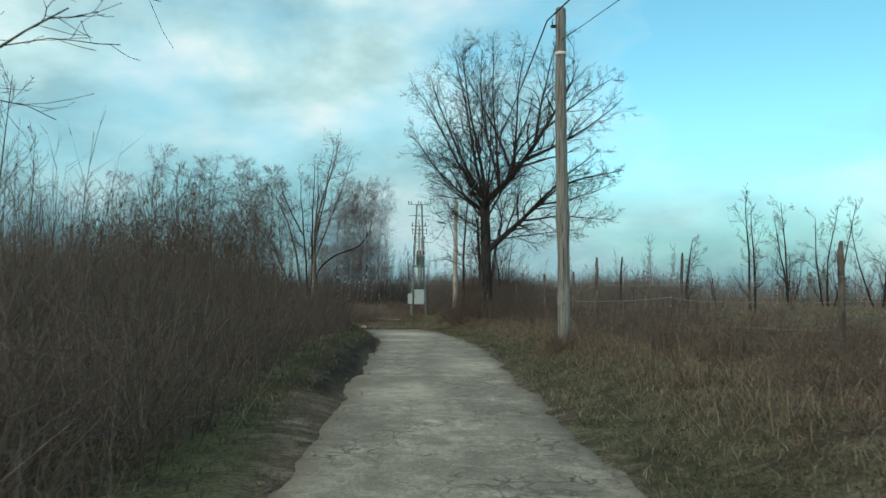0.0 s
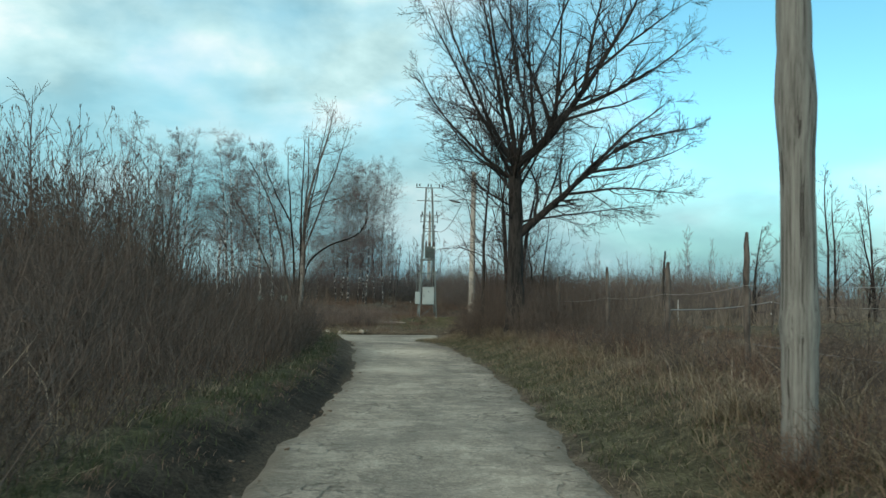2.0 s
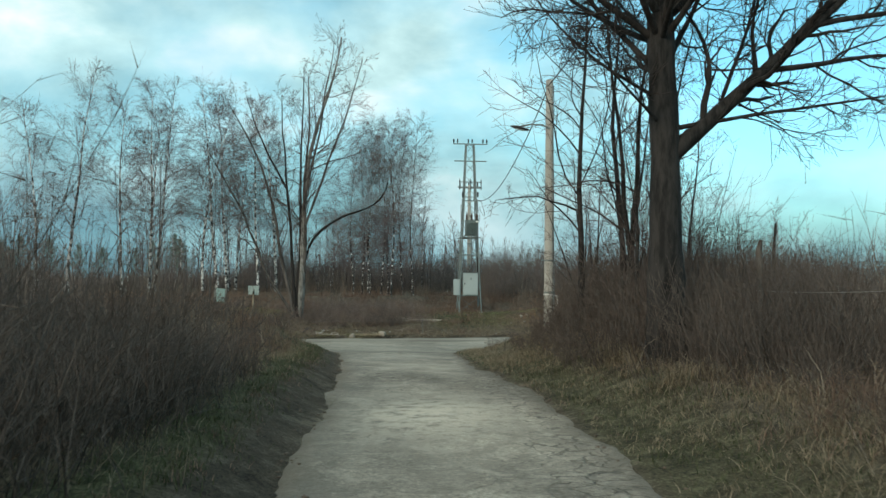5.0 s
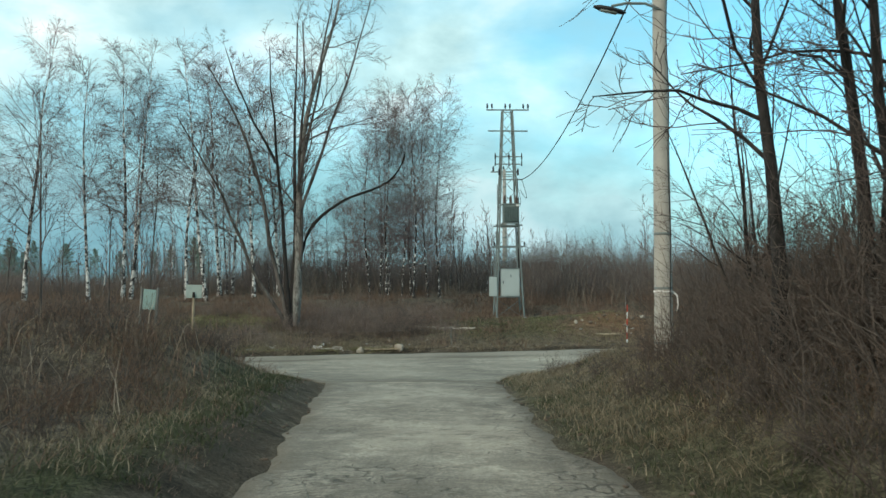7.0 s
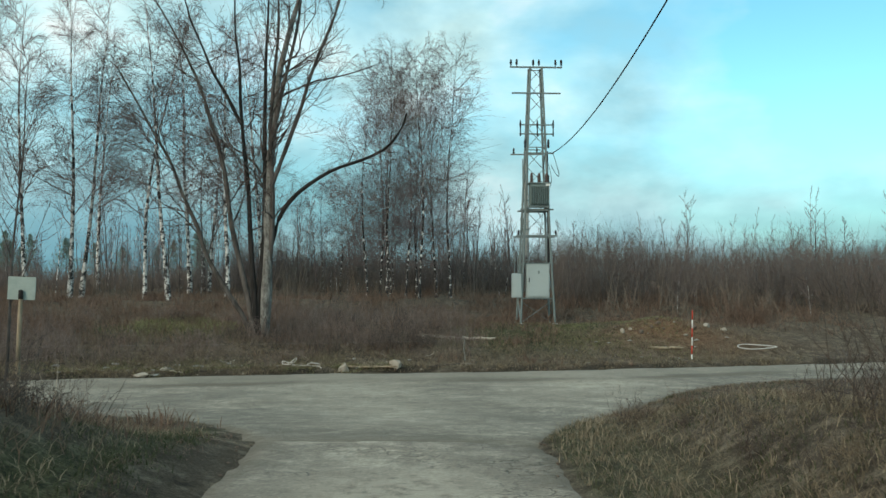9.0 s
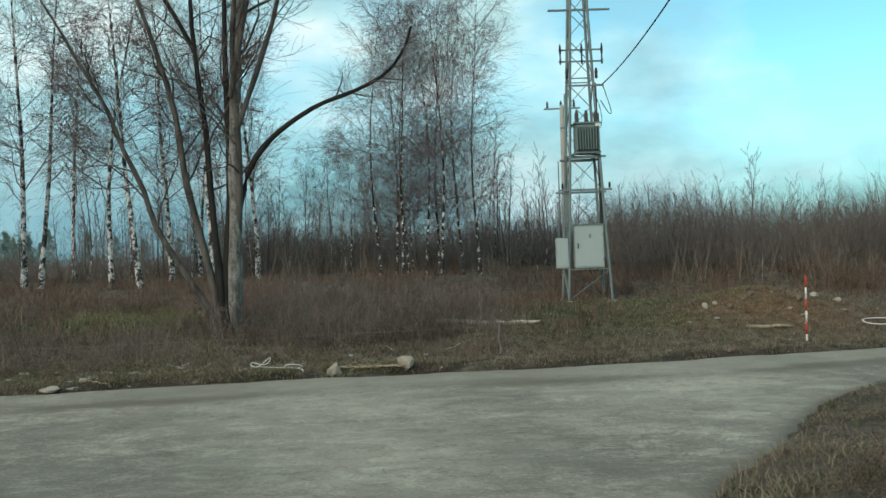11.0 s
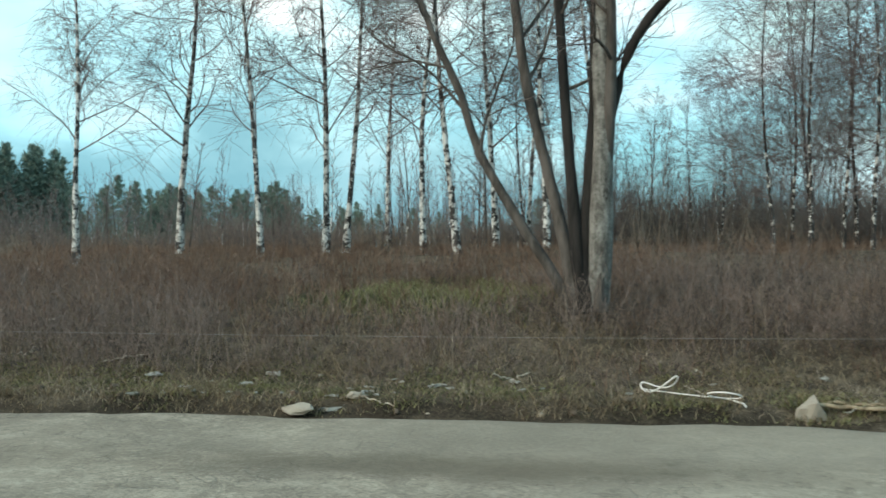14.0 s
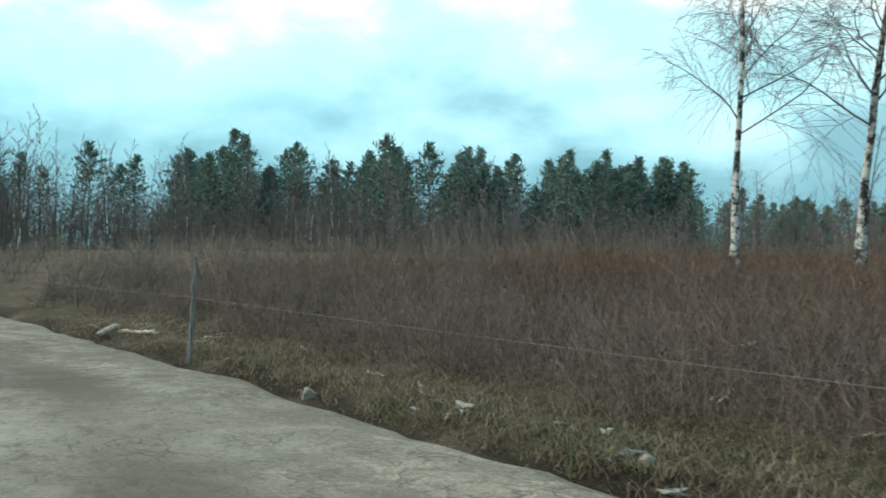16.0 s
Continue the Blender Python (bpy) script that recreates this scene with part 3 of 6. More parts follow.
def stem(rng, start, azimuth, lean, length, r, n=9, wiggle=0.05, lift=0.05, end=0.15):
    a, l = radians(azimuth), radians(lean)
    d = np.array([math.sin(a) * math.sin(l), math.cos(a) * math.sin(l), math.cos(l)])
    p, pts = np.array(start, float), []
    for j in range(n):
        pts.append(p.copy())
        d = unit(d + wiggle * rng.normal(size=3) + np.array([0, 0, lift]))
        p = p + d * length / (n - 1)
    return np.array(pts), r * (1 + (end - 1) * np.linspace(0, 1, n) ** 0.8) * (1 + 0.05 * rng.normal(size=n))


def stack(list_of_stems):
    return np.stack([p for p, _ in list_of_stems]), np.stack([q for _, q in list_of_stems])


def flare(rad, by=1.35):
    rad = rad.copy()
    rad[:, 0] *= by
    return rad


def tree(name, wood, twigs, m, bark_mat, twig_mat, label, group="", sides=8):
    """A tree with a trunk mesh (stems and limbs) and a crown mesh (branches and twigs)."""
    t = empty(name, m)
    part("trunk", joined([tubes(P, r, s) for P, r, s in wood]), bark_mat, t)
    part("crown", joined([tubes(P, r, s) for P, r, s in twigs]), twig_mat, t)
    return tagged(t, label, "tree", group)


def at(x, y, turn=0.0, scale=1.0, sink=0.05):
    return Matrix.Translation((x, y, float(ground_z(x, y)) - sink)) @ Matrix.Rotation(turn, 4, "Z") @ Matrix.Diagonal((scale, scale, scale, 1))


def place(proto, m):
    """A copy of a thing under a full pose, its size included."""
    c = copy_thing(proto, m)
    c.matrix_basis = m
    return c


# the big oak by the lane
g = np.random.default_rng(11)
bole = stem(g, (0, 0, 0), 60, 1, 5.75, 0.33, 13, 0.010, 0.03, 0.62)


def bough(parent, share, azimuth, lean, length, r, lift, n=10, wiggle=0.05):
    """A bough that leaves its parent some way along it."""
    return stem(g, parent[0][int(share * (len(parent[0]) - 1))], azimuth, lean, length, r, n, wiggle, lift)


tall = bough(bole, 1.0, 88, 56, 8.2, 0.17, 0.085, wiggle=0.06)
lower = bough(bole, 0.66, 90, 58, 5.0, 0.165, 0.05, wiggle=0.07)
outer = bough(lower, 0.98, 92, 60, 3.2, 0.075, -0.05)
boughs = [tall, lower, outer, bough(tall, 0.4, 82, 66, 5.4, 0.09, 0.02), bough(tall, 0.62, 95, 48, 4.2, 0.06, 0.02), bough(lower, 0.62, 84, 42, 4.8, 0.08, 0.03), bough(lower, 0.72, 96, 74, 3.6, 0.055, 0.0),
          bough(lower, 0.45, 97, 84, 4.2, 0.055, -0.02), bough(bole, 0.67, 94, 80, 4.6, 0.045, -0.012), bough(lower, 0.3, 80, 20, 3.6, 0.045, 0.0)]
# upright boughs along the tall one, then the fan of curved boughs over the broken stem
for share, lean, length in ((0.12, -14, 6.6), (0.22, -4, 6.6), (0.33, 4, 6.3), (0.45, 12, 5.4), (0.28, -24, 5.6)):
    boughs.append(bough(tall, share, 80, lean, length, 0.075, 0.01))
for share, lean, length, r in ((1.0, 6, 7.2, 0.10), (1.0, 16, 7.2, 0.085), (1.0, 28, 6.6, 0.08), (1.0, 42, 6.0, 0.075), (0.96, 55, 5.0, 0.07), (0.92, 68, 4.2, 0.06), (0.85, 78, 3.3, 0.05), (0.76, 72, 3.2, 0.04), (0.7, 60, 2.6, 0.035)):
    boughs.append(bough(bole, share, -90 + 30 * g.normal(), lean, length, r, 0.062))
for azimuth, lean, length in ((8, 34, 5.6), (172, 36, 5.4), (40, 48, 5.0), (-38, 50, 4.6), (138, 48, 5.0), (-142, 50, 4.4), (0, 66, 3.8), (185, 66, 3.6)):
    boughs.append(bough(bole, 0.9 + 0.1 * g.random(), azimuth, lean, length, 0.06, 0.055))
L1 = stack(boughs)
L2 = limbs(*L1, g, 15, 0.16, 1.0, 40, 12, 0.36, 0.52, 7, 0.20, 0.05, taper=0.7)
L3 = limbs(*L2, g, 8, 0.14, 1.0, 40, 12, 0.46, 0.58, 5, 0.20, 0.03, taper=0.6)
L4 = limbs(*L3, g, 4, 0.2, 1.0, 38, 12, 0.55, 0.6, 3, 0.15, 0.03, taper=0.5)
bp, br = stack([bole])
tree("oak_tree", [(bp, flare(br), 14), (*L1, 8), (*L2, 5)], [(L3[0], np.maximum(L3[1], 0.0055), 3), (L4[0], np.maximum(L4[1], 0.0036), 3)], at(5.12, 40.4), M["oak"], M["oak_twig"],
     "large bare oak with dark bark and spreading limbs")

# the several-stemmed tree at the junction, with one long arching bough
g = np.random.default_rng(5)


def bent(points, r0, r1, n=20):
    """A stem that bends through a few (offset, height) stations."""
    p = np.array([(x, 0.10 * math.sin(1.7 * z + 40 * r0), z) for x, z in points])
    far = np.concatenate([[0], np.cumsum(np.linalg.norm(np.diff(p, axis=0), axis=1))])
    fine = np.stack([np.interp(np.linspace(0, far[-1], 60), far, p[:, k]) for k in range(3)], -1)
    soft_ = np.stack([np.convolve(np.pad(fine[:, k], 3, "edge"), np.ones(7) / 7, "valid") for k in range(3)], -1)
    sway = np.cumsum(0.035 * g.normal(size=(60, 3)) * np.array([1, 1, 0.2]), axis=0) * np.linspace(0, 1, 60)[:, None] ** 0.7
    sway = sway - np.linspace(0, 1, 60)[:, None] * sway[-1]
    soft_ = soft_ + np.stack([np.convolve(np.pad(sway[:, k], 3, "edge"), np.ones(7) / 7, "valid") for k in range(3)], -1)
    return soft_[np.linspace(0, 59, n).astype(int)], np.linspace(r0, r1, n) * (1 + 0.06 * g.normal(size=n))


pale_stems = [bent([(0.06, 0), (0.13, 0.5), (0.19, 1.5), (0.26, 3.5), (0.33, 5.4), (0.51, 7.5), (0.95, 9.8), (2.1, 14.6)], 0.175, 0.03),
              bent([(-0.12, 0), (-0.22, 0.7), (-0.69, 2.5), (-1.0, 4.0), (-1.26, 5.5), (-1.9, 7.6), (-2.9, 9.6), (-3.6, 11)], 0.105, 0.02),
              bent([(-0.15, 0), (-0.33, 0.5), (-0.9, 1.25), (-1.92, 2.75), (-2.08, 3.55), (-2.46, 4.1), (-3.07, 5.65), (-4.6, 8.6)], 0.09, 0.02),
              bent([(0.15, 0), (0.25, 2.0), (0.36, 4.4), (0.25, 6.5), (0.45, 9), (0.4, 12.5)], 0.10, 0.02),
              bent([(0.3, 4.6), (0.8, 6.2), (1.6, 8.2), (2.6, 10.4), (3.2, 13.4)], 0.075, 0.015),
              bent([(0.2, 5.4), (0.55, 7.5), (1.2, 10.4), (1.7, 14.4)], 0.07, 0.015)]
dark_stems = [bent([(-0.05, 0), (-0.14, 0.9), (-0.33, 3.0), (-0.42, 4.8), (-0.65, 7.1), (-0.8, 9.1), (-0.9, 11.5)], 0.105, 0.02),
              bent([(0.0, 0), (-0.05, 0.85), (0.05, 2.5), (0.12, 4.4), (0.0, 8.5), (0.2, 12.5)], 0.115, 0.02),
              bent([(-0.6, 6.6), (-1.0, 7.5), (-1.59, 8.4), (-2.13, 9.8), (-2.7, 11.4)], 0.06, 0.015)]
arch_pts = [(0.20, 0, 2.4), (0.30, 0, 2.85), (0.45, 0, 3.2), (0.62, 0, 3.75), (0.95, 0, 4.25), (1.45, 0, 4.75), (2.1, 0, 5.15), (2.9, 0, 5.45), (3.6, 0, 5.75), (4.1, 0, 6.15), (4.35, 0, 6.7), (4.5, 0, 7.1)]
arch = bent([(x, z) for x, _, z in arch_pts], 0.085, 0.03)
B1 = limbs(*stack(dark_stems + pale_stems), g, 13, 0.30, 1.0, 46, 13, 0.28, 0.38, 9, 0.18, 0.04)
B2 = limbs(*B1, g, 8, 0.15, 1.0, 44, 13, 0.46, 0.5, 6, 0.20, 0.03)
B3 = limbs(*B2, g, 6, 0.15, 1.0, 42, 14, 0.55, 0.6, 4, 0.20, 0.02)
B4 = limbs(*stack([arch]), g, 7, 0.6, 1.0, 50, 15, 0.16, 0.5, 5, 0.14, 0.02)
junction = empty("multi_stem_tree", at(-5.1, 71.0))
part("trunk", tubes(stack(pale_stems[:1])[0], flare(stack(pale_stems[:1])[1], 1.12), 12), M["grey_bark"], junction, "pale grey lichened main stem")
part("side_trunk", joined([tubes(*stack(pale_stems[1:]), 9), tubes(*B1, 5)]), M["mid_bark"], junction, "brown leaning stems and boughs")
part("dark_trunk", joined([tubes(stack(dark_stems + [arch])[0], stack(dark_stems + [arch])[1], 9)]), M["dark_bark"], junction, "almost black stems and an arching bough")
part("crown", joined([tubes(B2[0], np.maximum(B2[1], 0.0055), 4), tubes(B3[0], np.maximum(B3[1], 0.0034), 3), tubes(B4[0], np.maximum(B4[1], 0.006), 4)]), M["twig"], junction)
tagged(junction, "bare many-stemmed tree with an arching bough by the road", "tree")


def birch(seed, height, lean=2.0, weep=0.0, bare=0.30, fullness=22, r=0.105, fine=1.0, azimuth=90):
    g = np.random.default_rng(seed)
    t = stack([stem(g, (0, 0, 0), azimuth, lean, height, r, 14, 0.038, 0.01, 0.1)])
    b1 = limbs(*t, g, fullness, bare, 0.98, 50, 12, 0.25, 0.34, 7, 0.18, 0.07)
    b2 = limbs(*b1, g, 9, 0.12, 1.0, 40, 12, 0.50, 0.5, 4, 0.11, -0.02 - weep)
    b3 = limbs(*b2, g, 7, 0.10, 1.0, 34, 12, 0.95, 0.6, 3, 0.10, -0.12 - weep, taper=0.4)
    return [(t[0], flare(t[1], 1.3), 9)], [(b1[0], np.maximum(b1[1], 0.010), 4), (b2[0], np.maximum(b2[1], 0.0062 * fine), 3), (b3[0], np.maximum(b3[1], 0.0042 * fine), 3)]


BIRCH_SPOTS = [(-20.4, 76.4, 0), (-20.3, 80.4, 1), (-16.7, 79.55, 2), (-15.7, 81.4, 1), (-15.8, 82.8, 3), (-12.3, 81.0, 2), (-11.4, 81.3, 3), (-11.8, 85.5, 1)]
kinds = [birch(31, 11.5, 1.0, 0.20, 0.26, 32, 0.10, 0.9, -60), birch(32, 13.5, 1.5, 0.05, 0.24, 30, 0.125, 1.0, -70), birch(33, 12.0, 3.0, 0.02, 0.24, 22, 0.10, 1.1, -75), birch(34, 13.0, 6.0, 0.03, 0.30, 22, 0.11, 1.0, 85), birch(35, 11.6, 2.0, 0.07, 0.12, 34, 0.062, 0.70)]
BL = "slender bare birch with white flaking bark"
protos = []
for kk, (wood, twigs) in enumerate(kinds):
    x, y = [(bx, by) for bx, by, b in BIRCH_SPOTS + [(-2.4, 84.6, 4)] if b == kk][0]
    protos.append(tree("birch_tree", wood, twigs, at(x, y), M["birch"] if kk < 4 else M["birch_dark"], M["birch_twig"], BL, "birches beyond the road"))
first = {(round(p.location.x, 2), round(p.location.y, 2)) for p in protos}
g = np.random.default_rng(40)
more = [(-9.2, 82.5, 3), (-9.0, 88, 1), (-12.2, 90, 2), (-13, 92, 4), (-18.5, 91, 1)]
clump = [(-3.4, 85.4, 4), (-1.6, 85.6, 4), (-0.9, 84.4, 4), (-2.4, 86.6, 4), (-0.2, 86.4, 4), (0.5, 85.2, 4), (-3.0, 87.6, 4), (-1.2, 87.5, 4)]
young = [(-11 + 9 * g.random(), 89 + 12 * g.random(), 4) for _ in range(9)]
for bx, by, b in [q for q in BIRCH_SPOTS if (round(q[0], 2), round(q[1], 2)) not in first] + more + clump:
    place(protos[b], at(bx, by, g.random() * 6.28, 0.9 + 0.2 * g.random()))
for bx, by, b in young:
    place(protos[b], at(bx, by, g.random() * 6.28, 0.40 + 0.2 * g.random()))


def bare_tree(seed, height, r=0.10, stems_n=1, spread=6, bare=0.25, wide=0.3, fine=1.0, full=1.0):
    g = np.random.default_rng(seed)
    t = stack([stem(g, (0.1 * g.normal(), 0.1 * g.normal(), 0), 360 * j / stems_n + 40 * g.random(), spread * (0.5 + g.random()), height * (0.8 + 0.25 * g.random()), r, 10, 0.05, 0.04) for j in range(stems_n)])
    b1 = limbs(*t, g, int(full * max(9, 18 // stems_n)), bare, 1.0, 42, 12, wide, 0.42, 7, 0.17, 0.06)
    b2 = limbs(*b1, g, int(7 * full), 0.15, 1.0, 42, 14, 0.46, 0.5, 6, 0.20, 0.05)
    b3 = limbs(*b2, g, 6, 0.15, 1.0, 40, 14, 0.50, 0.6, 4, 0.22, 0.04, taper=0.5)
    return [(t[0], flare(t[1], 1.2), 7), (*b1, 4)], [(b2[0], np.maximum(b2[1], 0.0055 * fine), 3), (b3[0], np.maximum(b3[1], 0.0036 * fine), 3)]


# the row of bare trees beyond the field
rows = [bare_tree(51, 10.8, 0.13, 2, 7, 0.24, 0.26, 1.5, 1.1), bare_tree(52, 11.0, 0.11, 3, 11, 0.22, 0.26, 1.5, 1.1), bare_tree(53, 7.2, 0.11, 2, 5, 0.2, 0.30, 1.5, 1.2)]
bt = [tree("bare_tree", w, t, at(x, y), M["dark_bark"], M["twig"], "bare field tree with thin upright branches", "field trees")
      for (w, t), (x, y) in zip(rows, [(28.4, 64.6), (34.7, 65), (22.4, 62.0)])]
g = np.random.default_rng(55)
for x, y, b, sc in [(31.7, 65.2, 0, 0.95), (38.8, 65, 1, 1.0), (43, 66, 0, 1.1), (47, 64, 2, 1.1), (26.5, 67, 2, 0.7), (33.4, 69, 2, 0.9), (52, 67, 1, 1.0), (58, 62, 0, 1.0)]:
    place(bt[b], at(x, y, g.random() * 6, sc))
# a broken dead tree in the field
g = np.random.default_rng(56)
dead = stack([stem(g, (0, 0, 0), 0, 2, 5.6, 0.14, 8, 0.04, 0.03, 0.5)])
d1 = limbs(*dead, g, 7, 0.6, 1.0, 45, 10, 0.25, 0.4, 5, 0.1, 0.08)
tree("dead_tree", [(*dead, 7)], [(*d1, 4)], at(22.7, 80), M["dark_bark"], M["twig"], "broken dead tree with a few upright shoots")

# dark-stemmed trees in the thicket past the oak
thick = [bare_tree(61, 9.0, 0.085, 1, 5, 0.2, 0.30), bare_tree(62, 8.0, 0.085, 2, 6, 0.2, 0.30), bare_tree(63, 7.5, 0.075, 3, 10, 0.15, 0.36)]
tt = [tree("roadside_tree", w, t, at(x, y), M["oak"], M["twig"], "bare roadside tree with dark crooked stems", "roadside trees") for (w, t), (x, y) in zip(thick, [(4.5, 44.6), (5.5, 44.8), (5.75, 44.2)])]
g = np.random.default_rng(64)
for x, y, b, sc in [(5.4, 43.2, 1, 0.6), (6.6, 44.9, 2, 0.6), (5.1, 46.9, 2, 0.5), (5.3, 47.6, 2, 0.5)]:
    place(tt[b], at(x, y, g.random() * 6, sc))
# young stand over the left-hand brush and the overhanging tree near the start
def sapling(seed, height):
    g = np.random.default_rng(seed)
    t = stack([stem(g, (0, 0, 0), 360 * g.random(), 3, height, 0.045, 8, 0.04, 0.04)])
    b1 = limbs(*t, g, 16, 0.25, 1.0, 34, 8, 0.26, 0.5, 4, 0.08, 0.08)
    b2 = limbs(*b1, g, 7, 0.12, 1.0, 38, 12, 0.42, 0.6, 3, 0.12, 0.05)
    return [(t[0], t[1], 6)], [(b1[0], np.maximum(b1[1], 0.007), 3), (b2[0], np.maximum(b2[1], 0.0055), 3)]


yt = [tree("sapling", *sapling(sd, h), at(x, y), M["mid_bark"], M["twig"], "thin bare sapling rising out of the brush", "saplings") for sd, h, (x, y) in [(71, 6.2, (-9.5, 22)), (72, 5.2, (-6.5, 30)), (74, 7.2, (-13, 34))]]
g = np.random.default_rng(73)
for _ in range(48):
    x, y = -6.5 - 20 * g.random() ** 1.3, 12 + 48 * g.random()
    place(yt[int(g.random() * 3)], at(x, y, g.random() * 6, 0.55 + 0.4 * g.random()))
over = bare_tree(75, 8.5, 0.13, 1, 6, 0.3, 0.42)
tree("roadside_tree", *over, at(-5.6, 8.2, 0.4), M["mid_bark"], M["twig"], "bare tree leaning over the lane's brush")

# alder bush hung with catkins
g = np.random.default_rng(81)
cs = stack([stem(g, (0.42 * g.normal(), 0.42 * g.normal(), 0), 360 * g.random(), 3 + 13 * g.random(), 2.5 + 0.8 * g.random(), 0.012, 7, 0.05, 0.03) for _ in range(24)])
c1 = limbs(*cs, g, 8, 0.3, 1.0, 30, 8, 0.24, 0.5, 3, 0.08, 0.06)
c2 = limbs(*c1, g, 4, 0.3, 1.0, 36, 10, 0.45, 0.6, 2, 0.1, 0.02)
tips = np.concatenate([c1[0][:, -1], c2[0][:, -1]])
tips = tips[g.random(len(tips)) < 0.26]
cat = np.stack([tips, tips + [0, 0, -0.028], tips + [0, 0, -0.058]], 1) + 0.006 * g.normal(size=(len(tips), 3, 3))
alder = empty("alder_bush", at(-4.9, 29.5, 0.0, 1.42))
part("branchwork", joined([tubes(*cs, 4), tubes(c1[0], np.maximum(c1[1], 0.0042), 3), tubes(c2[0], np.maximum(c2[1], 0.0035), 3)]), M["brush"], alder)
part("catkin_spray", tubes(cat, np.tile([0.004, 0.0068, 0.0035], (len(tips), 1)), 4), M["catkin"], alder, "small dark hanging catkins")
tagged(alder.children[1], "small dark hanging catkins", kind="stuff")
tagged(alder, "tall bare alder bush hung with dark catkins", "bush")
for x, y, a, sc in [(-6.2, 28.7, 2.0, 1.3), (-5.6, 31.0, 4.0, 1.35), (-7.2, 30.2, 1.0, 1.4), (-8.5, 28.4, 3.0, 1.15), (-6.8, 26.6, 0.5, 0.95), (-9.2, 31.0, 5.0, 1.3), (-4.4, 31.8, 1.6, 1.15), (-5.3, 27.6, 4.4, 1.0), (-8.0, 33.0, 0.9, 1.4)]:
    place(alder, at(x, y, a, sc))


# ---------------------------------------------------------------- far woods
def pine(seed, height, low, wide, blunt):
    """A conifer: whorls of arms on a straight stem, each arm carrying tufts of needles; blunt rounds the top."""
    g = np.random.default_rng(seed)
    t = stack([stem(g, (0, 0, 0), 0, 1, height, 0.13, 6, 0.012, 0.02, 0.12)])
    whorls = 26
    level = np.repeat(np.linspace(low, 0.985, whorls) + 0.008 * g.normal(size=whorls), 6)
    n = len(level)
    lush = np.repeat(0.85 + 0.3 * g.random(whorls), 6)
    share = (1 - level) / (1 - low)
    reach = np.minimum(0.08 + height * wide * share ** blunt, 0.40 * height) * lush * (0.45 + 0.85 * g.random(n))
    a = g.random(n) * 6.28
    lift = height * 0.05 * (1 - share) + 0.20 * reach
    root = np.stack([0 * a, 0 * a, level * height - 0.12 * reach], -1)
    tip = np.stack([np.cos(a) * reach, np.sin(a) * reach, level * height + lift], -1)
    arms = np.stack([root, tip], 1)
    k = 10
    out = 0.25 + 0.85 * g.random((n, k, 1))
    c = root[:, None] * (1 - out) + tip[:, None] * out + np.array([1.25, 1.25, 0.8]) * (0.14 + 0.36 * share)[:, None, None] * g.normal(size=(n, k, 3))
    d = unit(unit(tip - root)[:, None] + 0.55 * g.normal(size=(n, k, 3)) + np.array([0, 0, 0.4])) * 0.34
    w = unit(np.cross(d, g.normal(size=(n, k, 3)))) * 0.10
    v = np.stack([c - w - d * 0.4, c + w - d * 0.4, c + w * 0.25 + d, c - w * 0.25 + d], 2).reshape(-1, 3)
    return t, arms, (v, np.arange(len(v)).reshape(-1, 4))


pines = []
for seed, h, low, wide, blunt, (x, y) in [(91, 12.5, 0.08, 0.44, 0.85, (-96, 108)), (92, 11.5, 0.12, 0.42, 0.75, (-88, 99)), (93, 13.0, 0.06, 0.38, 0.9, (-98, 116))]:
    t, arms, leaves = pine(seed, h, low, wide, blunt)
    p = empty("pine_tree", at(x, y))
    part("trunk", joined([tubes(t[0], t[1], 6), tubes(arms[::3], np.tile([0.03, 0.01], (len(arms[::3]), 1)), 3)]), M["mid_bark"], p)
    part("crown", leaves, M["needle"], p)
    pines.append(tagged(p, "dark green pine at the edge of the wood", "tree", "pine wood"))
g = np.random.default_rng(95)


def woods(count, a0, a1, r0, r1, centre=(-4, 62)):
    for _ in range(count):
        a, r = radians(a0 + (a1 - a0) * g.random()), r0 + (r1 - r0) * g.random()
        yield centre[0] + r * math.sin(a), centre[1] + r * math.cos(a)


# (count, bearings, distances, sizes): blocks of the wood, lower and farther towards the north
for count, a0, a1, r0, r1, lo, hi in ((18, -96, -78, 96, 112, 0.55, 0.90), (38, -79, -64.8, 94, 112, 0.58, 0.98), (38, -62.2, -52, 90, 108, 0.58, 0.92), (26, -52, -47.2, 92, 106, 0.60, 0.84),
                                      (44, -47.4, -33, 138, 158, 0.62, 0.92), (20, -34, -16, 165, 190, 0.55, 0.80)):
    for x, y in woods(count, a0, a1, r0, r1):
        place(pines[int(g.random() * 3)], at(x, y, g.random() * 6, lo + (hi - lo) * g.random()))


for x, y, size in ((61.5, 121, 0.34), (64.3, 122.5, 0.38), (66.6, 121, 0.30)):
    place(pines[0], at(x, y, x, size))


def far_tree(seed, height):
    g = np.random.default_rng(seed)
    t = stack([stem(g, (0, 0, 0), g.random() * 360, 3, height, 0.07, 5, 0.03, 0.03)])
    b1 = limbs(*t, g, 13, 0.35, 1.0, 36, 8, 0.2, 0.45, 3, 0.08, 0.07)
    b2 = limbs(*b1, g, 6, 0.1, 1.0, 38, 10, 0.45, 0.6, 2, 0.1, 0.04)
    return tubes(t[0], t[1], 5), joined([tubes(b1[0], np.maximum(b1[1], 0.014), 3), tubes(b2[0], np.maximum(b2[1], 0.012), 3)])


